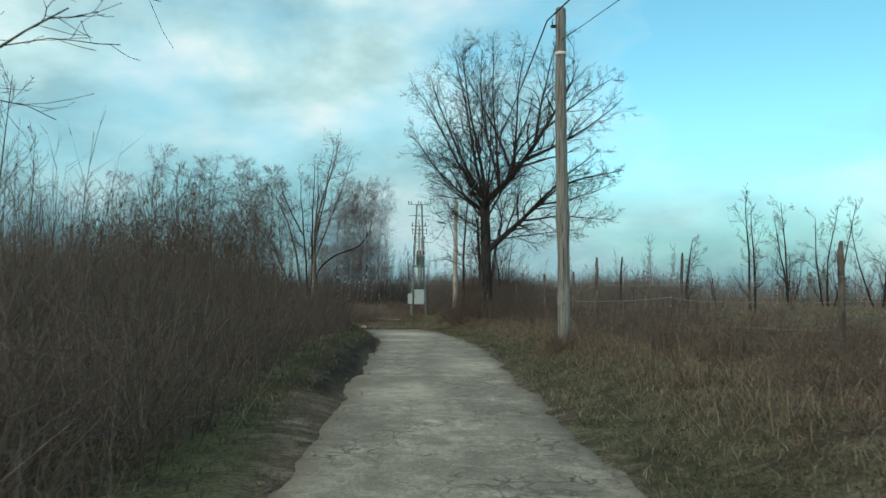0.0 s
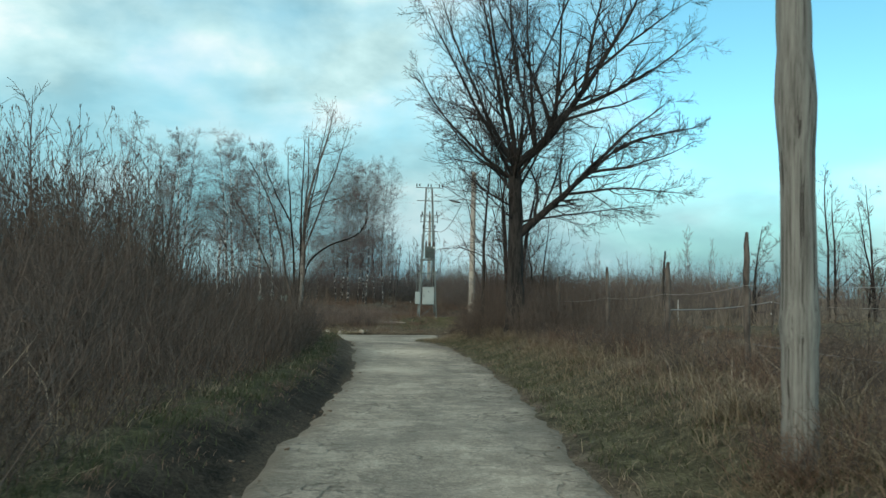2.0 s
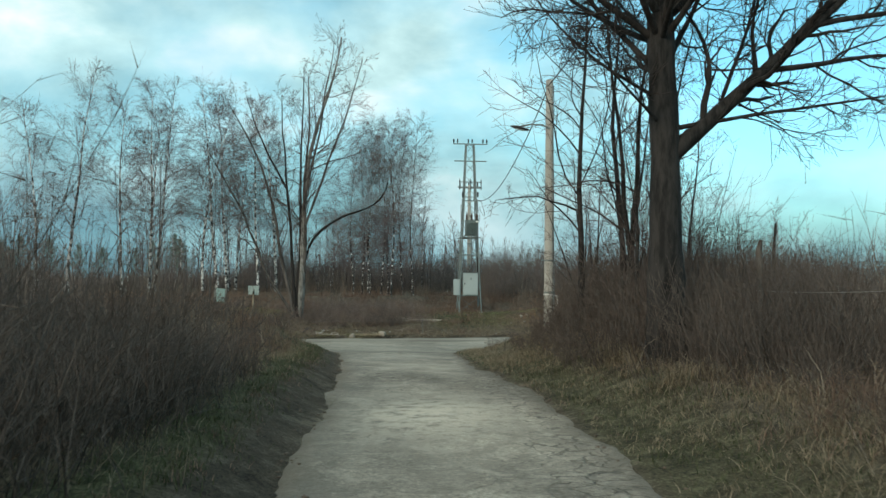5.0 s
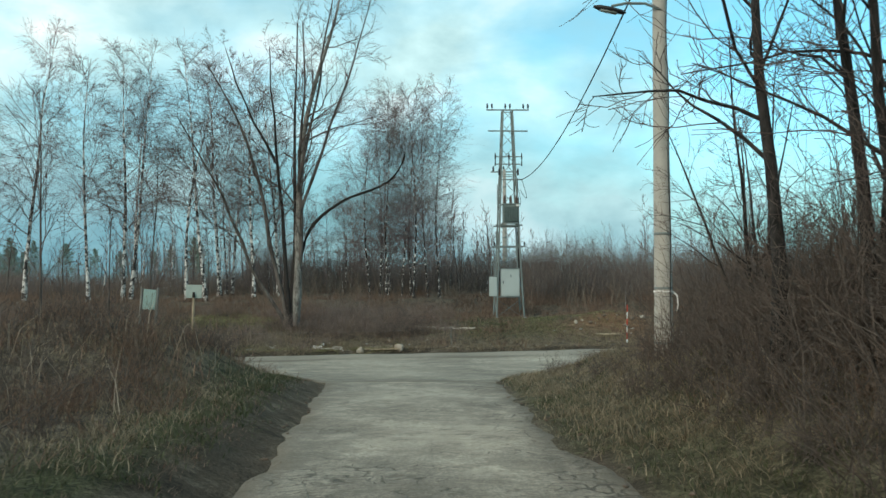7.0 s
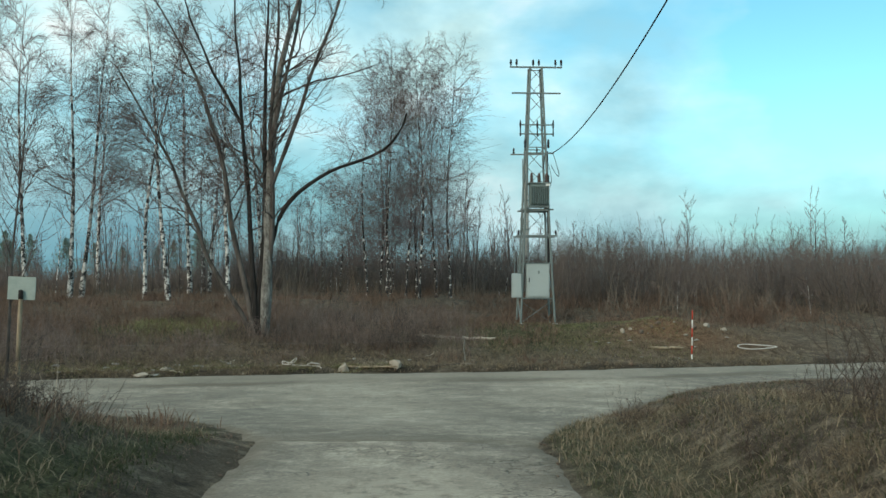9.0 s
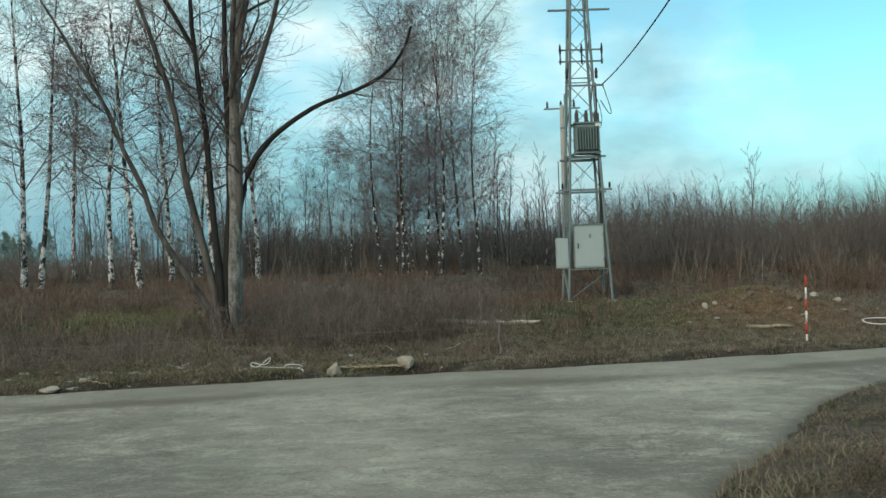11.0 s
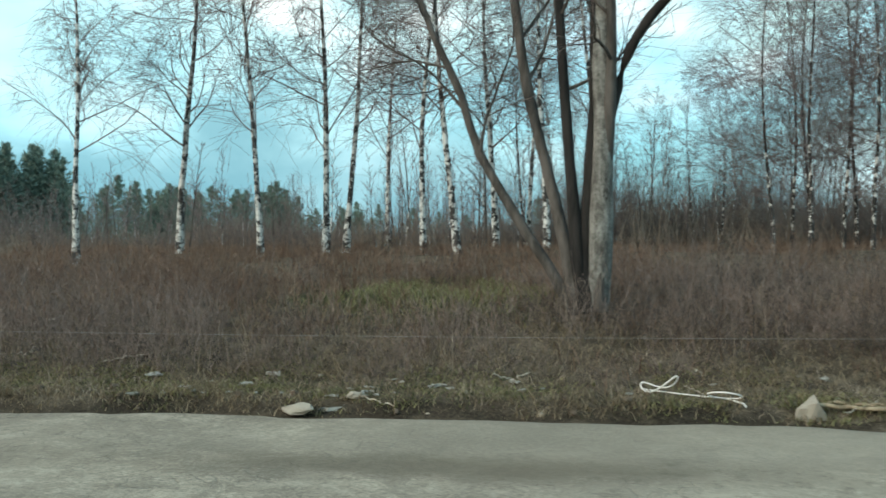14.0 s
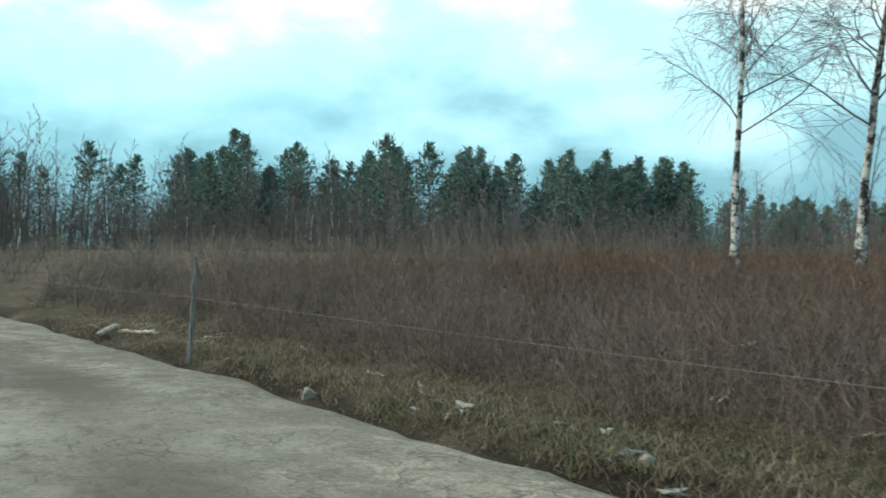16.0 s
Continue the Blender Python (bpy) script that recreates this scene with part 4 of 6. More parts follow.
def young_tree(seed, height):
    g = np.random.default_rng(seed)
    t = stack([stem(g, (0, 0, 0), g.random() * 360, 4, height, 0.024, 3, 0.05, 0.03)])
    b1 = limbs(*t, g, 16, 0.15, 1.0, 30, 8, 0.32, 0.5, 2, 0.08, 0.07)
    b2 = limbs(*b1, g, 4, 0.1, 1.0, 34, 10, 0.5, 0.6, 2, 0.1, 0.04)
    return tubes(t[0], t[1], 4), joined([tubes(b1[0], np.maximum(b1[1], 0.008), 3), tubes(b2[0], np.maximum(b2[1], 0.007), 3)])


FT = [far_tree(101, 8.5), far_tree(102, 7.0), far_tree(103, 9.5), far_tree(104, 6.0), young_tree(105, 5.0), young_tree(106, 4.4), young_tree(107, 5.6)]
wood_bits = {"pale": [], "brown": [], "twigs": []}


def stand(spots, lo, hi, young=False):
    for x, y in spots:
        k = 4 + int(g.random() * 3) if young else int(g.random() * 4)
        a, sc = g.random() * 6.28, lo + (hi - lo) * g.random()
        turn = np.array([[math.cos(a), -math.sin(a), 0], [math.sin(a), math.cos(a), 0], [0, 0, 1]])
        o = np.array([x, y, float(ground_z(x, y)) - 0.1])
        wood_bits["pale" if g.random() < 0.4 else "brown"].append((sc * FT[k][0][0] @ turn.T + o, FT[k][0][1]))
        wood_bits["twigs"].append((sc * FT[k][1][0] @ turn.T + o, FT[k][1][1]))


stand(woods(110, -26, 10, 34, 75), 0.55, 0.9)
stand(woods(90, 8, 42, 36, 80), 0.4, 0.75)
stand(woods(70, -42, 14, 27, 60), 0.35, 0.62)
stand([(-22 + 66 * g.random(), 88 + 34 * g.random()) for _ in range(360)], 0.42, 0.70, True)
stand([(7 + 26 * g.random(), 80 + 10 * g.random()) for _ in range(60)], 0.28, 0.5, True)
stand([(5 + 32 * g.random(), 84 + 16 * g.random()) for _ in range(90)], 0.34, 0.56, True)
stand([(-32 + 27 * g.random(), 84 + 16 * g.random()) for _ in range(100)], 0.4, 0.66, True)
stand(woods(120, -98, -36, 76, 100), 0.55, 0.95)
stand(woods(80, -95, -60, 78, 97), 0.8, 1.15)
stand(woods(70, -106, -86, 62, 90), 0.85, 1.3)
stand(woods(150, -72, -36, 68, 84), 0.7, 1.15, True)
stand(woods(60, 35, 75, 60, 150), 0.5, 1.0)
stand([(-20 - 50 * g.random(), 10 + 50 * g.random()) for _ in range(80)], 0.7, 1.1)
for key, mat, lab in (("pale", "birch", "white stems of a young birch wood"), ("brown", "mid_bark", "brown stems of a young bare wood"), ("twigs", "birch_twig", "fine bare twigs of the far wood")):
    tagged(part("far_wood", joined(wood_bits[key]), M[mat]), lab, "wood", kind="stuff")

# ---------------------------------------------------------------- brush and grass
def shrub(seed, n, height, spread, width, twigs, lean, fine=1, rings=4):
    g = np.random.default_rng(seed)
    S = stack([stem(g, (spread * g.normal(), spread * g.normal(), 0), 360 * g.random(), lean * (0.3 + g.random()), height * (0.4 + 0.75 * g.random()), width, rings, 0.19, -0.03, 0.3) for _ in range(n)])
    T = limbs(*S, g, twigs, 0.12, 1.0, 44, 16, 0.42, 0.6, 2, 0.2, 0.02)
    bits = [tubes(T[0], np.maximum(T[1], 0.0028), 3)]
    if fine:
        U = limbs(*T, g, fine, 0.3, 1.0, 42, 14, 0.6, 0.7, 2, 0.1, 0.0)
        bits.append(tubes(U[0], np.maximum(U[1], 0.0024), 3))
    return joined([tubes(S[0], S[1], 3)] + bits)


SHRUBS = [("shrub", shrub(201, 38, 1.5, 0.30, 0.006, 5, 30), M["brush"], "dense brown leafless brush"),
          ("shrub", shrub(202, 30, 2.2, 0.32, 0.0075, 6, 18), M["brush"], "tall dense brown leafless brush"),
          ("shrub", shrub(203, 22, 3.2, 0.34, 0.010, 7, 11), M["twig"], "tall thin bare shoots of willow brush"),
          ("weed_clump", shrub(204, 46, 0.75, 0.26, 0.005, 4, 38, 0), M["rust"], "clump of rust-brown dead weeds"),
          ("weed_clump", shrub(205, 50, 0.50, 0.24, 0.004, 4, 58, 0), M["straw"], "low tangle of dry straw-coloured weeds"),
          ("shrub", shrub(206, 36, 1.0, 0.28, 0.005, 5, 48), M["brush"], "low brown bramble brush")]
SM = [mesh_of(nm, v, q, mat) for nm, (v, q), mat, _ in SHRUBS]
# plainer brush for the distance, joined into sheets of stuff
FAR = [shrub(221, 22, 1.6, 0.5, 0.014, 4, 26, 0, 2), shrub(222, 20, 2.4, 0.5, 0.011, 5, 15, 0, 2), shrub(223, 18, 3.0, 0.5, 0.012, 6, 12, 0, 2), shrub(224, 26, 0.9, 0.5, 0.010, 4, 36, 0, 2),
       shrub(225, 30, 1.5, 0.5, 0.006, 4, 30, 0, 3), shrub(226, 26, 2.2, 0.5, 0.007, 5, 17, 0, 3), shrub(227, 34, 0.9, 0.5, 0.005, 4, 42, 0, 3), shrub(228, 20, 0.9, 0.5, 0.007, 3, 42, 0, 2)]
FAR_BITS = {"verge_weeds": [], "bank_thicket": [], "thicket": [], "far_brush": [], "far_weeds": []}
g = np.random.default_rng(210)


def plant(kind, x, y, scale):
    nm, _, _, label = SHRUBS[kind]
    ob = new(nm, SM[kind])
    ob.matrix_world = at(x, y, g.random() * 6.28, scale, 0.03) @ Matrix.Diagonal((1, 1, 0.85 + 0.4 * g.random(), 1))
    tagged(ob, label, "shrub", "brush")
    return ob


def low_corner(x, y):
    """The trodden corner by the lamp pole, where nothing grows tall."""
    return 0.45 if x < 6.4 and x > 2 and 48.6 < y < 62 else 1.0


def fill(count, x0, x1, y0, y1, kinds, lo, hi, keep=0.5):
    """Brush over a stretch of land, clear of the roads by keep metres."""
    for _ in range(count):
        x, y = x0 + (x1 - x0) * g.random(), y0 + (y1 - y0) * g.random()
        if float(off_road(np.array(x), np.array(y))) > keep:
            plant(kinds[int(g.random() * len(kinds))] if low_corner(x, y) == 1 else 5, x, y, (lo + (hi - lo) * g.random()) * low_corner(x, y))


def fill_far(count, x0, x1, y0, y1, kinds, lo, hi, keep=0.5, bag="far_brush"):
    for _ in range(count):
        x, y = x0 + (x1 - x0) * g.random(), y0 + (y1 - y0) * g.random()
        open_patch = ((x + 8.6) / 3.0) ** 2 + ((y - 71.8) / 2.2) ** 2 < 1
        if float(off_road(np.array(x), np.array(y))) > keep and not open_patch:
            v, q = FAR[kinds[int(g.random() * len(kinds))]]
            a, s = g.random() * 6.28, (lo + (hi - lo) * g.random()) * low_corner(x, y)
            turn = np.array([[math.cos(a), -math.sin(a), 0], [math.sin(a), math.cos(a), 0], [0, 0, 1]])
            FAR_BITS[bag].append((s * v @ turn.T + np.array([x, y, float(ground_z(x, y)) - 0.05]), q))


def stem_wood(name, n, spot, lo, hi, r, lean, mat, label, twigs=4, crook=0.22, reach=0.34):
    """A close stand of single bare shoots, each with a few side twigs: one mesh of stuff."""
    x, y = spot(n)
    keep = off_road(x, y) > 0.9
    x, y = x[keep], y[keep]
    n = len(x)
    h = (lo + (hi - lo) * g.random(n) ** 1.2) * (0.82 + 0.18 * wave(x, y, 0.9)) * (0.85 + 0.15 * wave(x, y, 0.33, 2.0))
    root = np.stack([x, y, ground_z(x, y) - 0.05], -1)
    d = unit(np.stack([lean * g.normal(size=n), lean * g.normal(size=n), np.ones(n)], -1))
    flat = np.array([1, 1, 0.2])
    b1, b2 = (crook * h[:, None] * g.normal(size=(n, 3)) * flat for _ in range(2))
    S = np.stack([root, root + d * h[:, None] * 0.38 + b1 * 0.5, root + d * h[:, None] * 0.72 + (b1 + b2) * 0.5, root + d * h[:, None] + b1 * 0.4 + b2], 1)
    R = r * (0.6 + 0.8 * g.random(n))[:, None] * np.array([1.0, 0.8, 0.55, 0.2])
    T = limbs(S, R, g, twigs, 0.22, 1.0, 34, 12, reach, 0.75, 2, 0.1, 0.05)
    return tagged(part(name, joined([tubes(S, R, 3), tubes(T[0], np.maximum(T[1], r * 0.45), 3)]), M[mat]), label, "brush", kind="stuff")


def patch(x0, x1, y0, y1):
    return lambda n: (x0 + (x1 - x0) * g.random(n), y0 + (y1 - y0) * g.random(n))


def ring(a0, a1, r0, r1):
    """Places between two bearings and two distances from the junction."""
    def spot(n):
        a, r = np.radians(a0 + (a1 - a0) * g.random(n)), r0 + (r1 - r0) * g.random(n)
        return -4 + r * np.sin(a), 62 + r * np.cos(a)
    return spot


def drifts(spot, k, above):
    """Only the places where a slow unevenness is above (or below) its mean: weeds grow in drifts."""
    def chosen(n):
        x, y = spot(n)
        w = wave(x, y, 1.3, k) + 0.4 * wave(x, y, 3.1, k)
        keep = w > 0.15 if above else w < 0.25
        return x[keep], y[keep]
    return chosen


def edge_of_lane(lo, hi, y0, y1):
    """Places between lo and hi metres from the lane's western edge."""
    def spot(n):
        y = y0 + (y1 - y0) * g.random(n)
        return along(LANE_L, y) - lo - (hi - lo) * g.random(n), y
    return spot


def east_of_lane(lo, hi, y0, y1):
    """Places between lo and hi metres from the lane's eastern edge."""
    def spot(n):
        y = y0 + (y1 - y0) * g.random(n)
        return along(LANE_R, y) + lo + (hi - lo) * g.random(n), y
    return spot


WOOD = "close grey-brown stand of bare young shoots"
stem_wood("far_thicket", 3400, ring(-40, -13, 30, 54), 0.8, 2.1, 0.009, 0.13, "far_stem", WOOD, 7, 0.2, 0.46)
stem_wood("far_thicket", 5400, ring(-14, 17, 30, 54), 1.3, 3.8, 0.010, 0.13, "far_stem", WOOD, 7, 0.2, 0.46)
stem_wood("far_thicket", 2800, ring(-50, -30, 60, 96), 1.2, 2.8, 0.016, 0.09, "far_stem", WOOD)
stem_wood("far_thicket", 3600, ring(-102, -48, 78, 92), 1.8, 6.5, 0.022, 0.07, "far_stem", WOOD)
stem_wood("far_thicket", 5600, patch(5.5, 34, 82.5, 96), 1.6, 4.4, 0.0075, 0.16, "far_stem", WOOD, 9, 0.2, 0.5)
stem_wood("far_thicket", 500, ring(-100, -64, 84, 100), 5.0, 8.6, 0.030, 0.05, "far_stem", "tall thin bare trees before the pine wood", 8, 0.08, 0.24)
stem_wood("far_thicket", 2200, patch(30, 110, 96, 150), 2.5, 6.0, 0.026, 0.09, "far_stem", WOOD)
stem_wood("far_thicket", 900, patch(9, 60, 55, 66), 0.8, 2.2, 0.012, 0.12, "far_stem", WOOD)
stem_wood("lane_thicket", 900, patch(-9.5, -4.0, 26.5, 35), 2.4, 4.8, 0.006, 0.12, "brush", "dense dark brown leafless thicket by the lane", 7)
stem_wood("lane_thicket", 5400, patch(-9.5, -1.6, 5, 37), 0.7, 2.0, 0.0048, 0.16, "brush", "dense dark brown leafless thicket by the lane", 6)
stem_wood("lane_thicket", 2600, patch(-8.5, -3.2, 22, 36.5), 1.7, 3.2, 0.005, 0.16, "brush", "dense dark brown leafless thicket by the lane", 6)
stem_wood("lane_thicket", 2600, edge_of_lane(0.95, 2.6, 3, 41), 0.35, 1.25, 0.0042, 0.30, "brush", "dense dark brown leafless thicket by the lane", 6)
stem_wood("lane_thicket", 1500, edge_of_lane(1.2, 3.4, 28, 37.5), 1.1, 2.2, 0.0048, 0.22, "brush", "dense dark brown leafless thicket by the lane", 6)
stem_wood("lane_thicket", 700, edge_of_lane(1.0, 3.2, 3, 52), 0.30, 0.8, 0.0042, 0.40, "rust", "rust-brown weeds leaning over the verge", 5)
stem_wood("lane_thicket", 2600, patch(-25, -8.5, 37, 54), 2.4, 5.8, 0.008, 0.12, "bank_weed", "dense dark brown leafless thicket by the lane", 7, 0.22, 0.42)
stem_wood("lane_thicket", 2200, patch(-22, -8, 8, 44), 1.6, 3.4, 0.008, 0.10, "brush", "dense dark brown leafless thicket by the lane", 5)
stem_wood("lane_thicket", 2600, patch(4.9, 8.6, 37, 53), 0.8, 2.5, 0.0048, 0.15, "brush", "dense dark brown leafless thicket by the lane", 6)
stem_wood("verge_tangle", 1500, drifts(east_of_lane(1.9, 6.5, 4, 38), 1.0, True), 0.30, 0.85, 0.0042, 0.65, "rust", "tangled rust-brown brambles and bent weeds by the lane", 5, 0.34, 0.4)
stem_wood("verge_tangle", 1100, drifts(east_of_lane(1.9, 6.5, 4, 38), 3.0, True), 0.30, 0.80, 0.0038, 0.75, "straw", "tangled bleached weeds bent over by the lane", 4, 0.34, 0.4)
# along the left of the lane
fill(60, -5.5, -1.6, 5, 40, (0, 0, 5, 1), 0.75, 1.1, 1.5)
fill_far(230, -9, -1.9, 3, 42, (4, 4, 5, 6), 0.75, 1.1, 1.8, "thicket")
fill_far(46, -10, -5, 8, 40, (5,), 0.8, 1.15, 3, "thicket")
fill_far(110, -26, -8, 6, 42, (1, 2, 0, 1), 0.8, 1.25, 3)
fill(20, -7.0, -1.5, 40, 56, (5, 5, 3), 0.5, 0.85, 1.2)
fill(18, -4.8, -1.2, 32, 38, (0, 5, 0), 0.7, 1.0, 1.0)
fill(24, -6.5, -1.2, 38, 47, (5, 3, 5), 0.55, 0.8, 1.0)
fill(22, -7.2, -2.6, 45, 54, (5, 3, 5), 0.5, 0.8, 1.5)
fill_far(60, -24, -6.5, 42, 57, (0, 3, 3), 0.7, 1.0, 1.0, "far_weeds")
# along the right of the lane and round the field
fill(64, 4.4, 8.0, 4, 36, (4, 3, 5, 5), 0.45, 0.75, 1.6)
fill_far(90, 8, 30, 4, 50, (3,), 0.4, 0.7, 1.0, "far_weeds")
fill_far(90, 10, 70, 52, 66, (0, 3), 0.8, 1.2, 2)
fill(30, 4.6, 7.4, 38, 50, (0, 1, 1, 5), 0.75, 1.1, 1.2)
fill(40, 3.6, 5.4, 40, 48.5, (5, 5, 0), 0.6, 0.85, 1.0)
fill_far(90, 4.9, 7.6, 37, 53, (4, 5, 5), 0.75, 1.1, 1.3, "thicket")
fill_far(38, -9.5, -3.7, 13, 29, (2, 5), 0.85, 1.15, 2.6, "thicket")
fill_far(48, -9.5, -3.8, 30, 38, (5, 5, 4), 0.95, 1.3, 2.4, "thicket")
fill_far(110, -8.5, -2.2, 41, 56.5, (6, 6), 0.5, 0.75, 1.7, "thicket")
fill_far(90, 4.4, 7.2, 6, 38, (6,), 0.4, 0.7, 1.8, "thicket")
for _ in range(9):
    plant(2, 5.3 + 2.2 * g.random(), 41.5 + 4 * g.random(), 0.85 + 0.35 * g.random())
for x, y, k in [(3.4, 16.7, 4), (4.0, 16.6, 3), (3.8, 17.3, 5), (4.3, 17.0, 5), (3.45, 16.4, 4), (3.9, 16.2, 4)]:
    plant(k, x, y, 0.55)
for x, y, k in [(3.55, 16.35, 3), (3.75, 16.3, 5), (3.95, 16.4, 5), (3.5, 16.6, 3), (3.85, 16.05, 4)]:
    plant(k, x, y, 0.6)
fill_far(70, 1.5, 16, 77.5, 88, (3, 0, 3), 0.6, 1.0, 6, "far_weeds")
for x, y in [(-5.5, 70.7), (-4.7, 70.8), (-5.2, 71.6), (-4.4, 71.4), (-5.9, 71.3)]:
    plant(5, x, y, 0.7)
fill(14, 3.8, 9, 51, 61, (5, 3), 0.5, 0.8, 1.0)
for x, y in [(4.35, 49.4), (4.6, 49.3), (4.85, 49.5), (4.3, 49.8), (4.9, 50.0), (4.5, 50.2)]:
    plant(5, x, y, 0.5)
for _ in range(26):
    plant((3, 4, 5)[int(g.random() * 3)], 3.7 + 3.4 * g.random(), 48 + 10 * g.random(), 0.35 + 0.25 * g.random())
for _ in range(30):
    plant((3, 4, 5)[int(g.random() * 3)], -6.5 + 3.6 * g.random(), 44 + 11 * g.random(), 0.45 + 0.3 * g.random())
fill_far(30, 9, 22, 40, 62, (0, 1), 0.8, 1.2, 1.0)
fill(46, 4.9, 9.5, 14, 42, (5, 5, 0), 0.55, 0.95, 2.0)
fill(44, 4.4, 8.5, 5, 20, (5, 5, 3, 4), 0.5, 0.85, 1.9)
# the bank beyond the road
def behind(x0, x1, lo, hi):
    """Places between lo and hi metres past the far edge of the road, clear of the grassy patch."""
    def spot(n):
        x = x0 + (x1 - x0) * g.random(n)
        y = along(FAR_EDGE, x) + lo + (hi - lo) * g.random(n)
        clear_of = ((x + 8.6) / 2.6) ** 2 + ((y - 71.8) / 1.8) ** 2 > 1
        return x[clear_of], y[clear_of]
    return spot


WEEDS = "dense dead weeds growing in drifts on the bank"
for x0, x1, lo, hi, count in ((-30, -6.5, 1.4, 6.5, 1.0), (-7, 1.2, 2.4, 8.0, 0.45)):
    stem_wood("bank_brush", int(6400 * count), drifts(behind(x0, x1, lo, hi), 0.0, False), 0.30, 0.95, 0.0045, 0.32, "bank_weed", WEEDS, 5)
    stem_wood("bank_brush", int(2400 * count), drifts(behind(x0, x1, lo + 0.3, hi), 2.0, True), 0.30, 0.80, 0.0045, 0.40, "straw", WEEDS, 4)
    stem_wood("bank_brush", int(2600 * count), drifts(behind(x0, x1, lo + 1.0, hi + 1.5), 4.0, True), 0.40, 1.15, 0.0048, 0.28, "rust", WEEDS, 5)
stem_wood("bank_brush", 4800, drifts(behind(-30, -4.5, 4.2, 10.5), 1.0, False), 0.55, 1.30, 0.0052, 0.30, "rust", "tall rust-red dead weeds along the top of the bank", 6)
fill(28, -24, -6, 65, 72, (5, 5, 3), 0.55, 0.85, 2.2)
fill_far(300, -32, -6.0, 62, 75, (4, 6, 6, 6), 0.55, 0.85, 1.8, "bank_thicket")
fill_far(110, -24, -10, 64.5, 69, (6, 6, 4), 0.6, 0.9, 1.7, "bank_thicket")
fill_far(100, -7, 1.2, 70.3, 77, (6, 6, 4), 0.55, 0.9, 2.6, "bank_thicket")
fill(26, -8.5, 1.5, 71, 77, (5, 3, 3, 4), 0.45, 0.85, 2.8)
fill(26, -4.4, 0.2, 69.9, 74, (0, 5, 5), 0.5, 0.85, 2.0)
fill_far(130, -34, 2, 74, 92, (3,), 0.55, 0.9, 5, "far_weeds")
fill_far(110, -20, 30, 86, 106, (1, 0, 0, 1), 0.75, 1.0, 6)
fill_far(90, 6.5, 34, 81, 96, (1, 0), 0.7, 1.0, 7)
fill_far(30, -44, -24, 60, 68, (0, 3), 0.6, 1.0, 1.2)
fill_far(90, -80, -26, 66, 104, (0, 3), 0.8, 1.1, 4)
fill_far(60, -60, -26, 52, 74, (0, 3), 0.7, 1.0, 1.5)
for x, y in woods(150, -100, -40, 66, 92):
    fill_far(1, x, x, y, y, (0, 1), 0.7, 1.0, 4)
fill_far(40, 10, 90, 100, 150, (1, 2), 1.2, 1.8, 4)
for _ in range(130):
    x = -27 + 28.5 * g.random()
    y = float(along(FAR_EDGE, x)) + 1.25 + 2.6 * g.random()
    fill_far(1, x, x, y, y, (6, 6, 4), 0.35, 0.65, 0.2, "bank_thicket")
for _ in range(170):
    x = -24 + 34 * g.random()
    y = float(along(FAR_EDGE, x)) + 0.45 + 2.6 * g.random()
    fill_far(1, x, x, y, y, (7,), 0.18, 0.5, 0.2, "verge_weeds")
fill_far(90, 3.0, 6.5, 6, 44, (7,), 0.25, 0.5, 0.9, "verge_weeds")
fill_far(60, -4.0, -0.9, 6, 55, (7,), 0.25, 0.5, 0.9, "verge_weeds")
# far_brush takes the greyer stems: distance haze put into its colour
for nm, mat, lab in (("verge_weeds", "straw", "small dry weeds scattered along the verge"), ("thicket", "brush", "dense dark brown thicket of leafless stems"), ("bank_thicket", "bank_weed", "dense purple-brown thicket of weeds on the bank"), ("far_brush", "grey_brush", "brown leafless brush spreading over rough land"), ("far_weeds", "rust", "rust-brown dead weeds over rough land")):
    tagged(part(nm, joined(FAR_BITS[nm]), M[mat]), lab, "brush", kind="stuff")


def blades(n, spot, height, width, lean, mat, label, name):
    """A stand of single grass blades: one mesh of stuff."""
    x, y = spot(n)
    keep = off_road(x, y) > -0.07
    x, y = x[keep], y[keep]
    n = len(x)
    h = height * (0.45 + 0.8 * g.random(n))
    a = g.random(n) * 6.28
    tip = lean * (0.3 + 1.2 * g.random(n)) * h
    d = np.stack([np.cos(a), np.sin(a), 0 * a], -1)
    w = np.stack([-np.sin(a), np.cos(a), 0 * a], -1) * (width * (0.6 + 0.8 * g.random(n)))[:, None]
    base = np.stack([x, y, ground_z(x, y) - 0.02], -1)
    mid = base + d * (tip * 0.3)[:, None] + np.array([0, 0, 1.0]) * (h * 0.62)[:, None]
    top = base + d * tip[:, None] + np.array([0, 0, 1.0]) * h[:, None]
    v = np.stack([base - w, base + w, mid - w * 0.8, mid + w * 0.8, top - w * 0.15, top + w * 0.15], 1).reshape(-1, 3)
    k = np.arange(n)[:, None] * 6
    q = np.concatenate([k + [0, 1, 3, 2], k + [2, 3, 5, 4]])
    return tagged(part(name, mesh_of(name, v, q, mat), None), label, "grass", kind="stuff")


def tufts(x0, x1, y0, y1, per, size):
    """Places in clumps over a stretch of land."""
    def spot(n):
        c = max(1, n // per)
        cx, cy = x0 + (x1 - x0) * g.random(c), y0 + (y1 - y0) * g.random(c)
        i = g.integers(0, c, n)
        return cx[i] + size * g.normal(size=n), cy[i] + size * g.normal(size=n)
    return spot


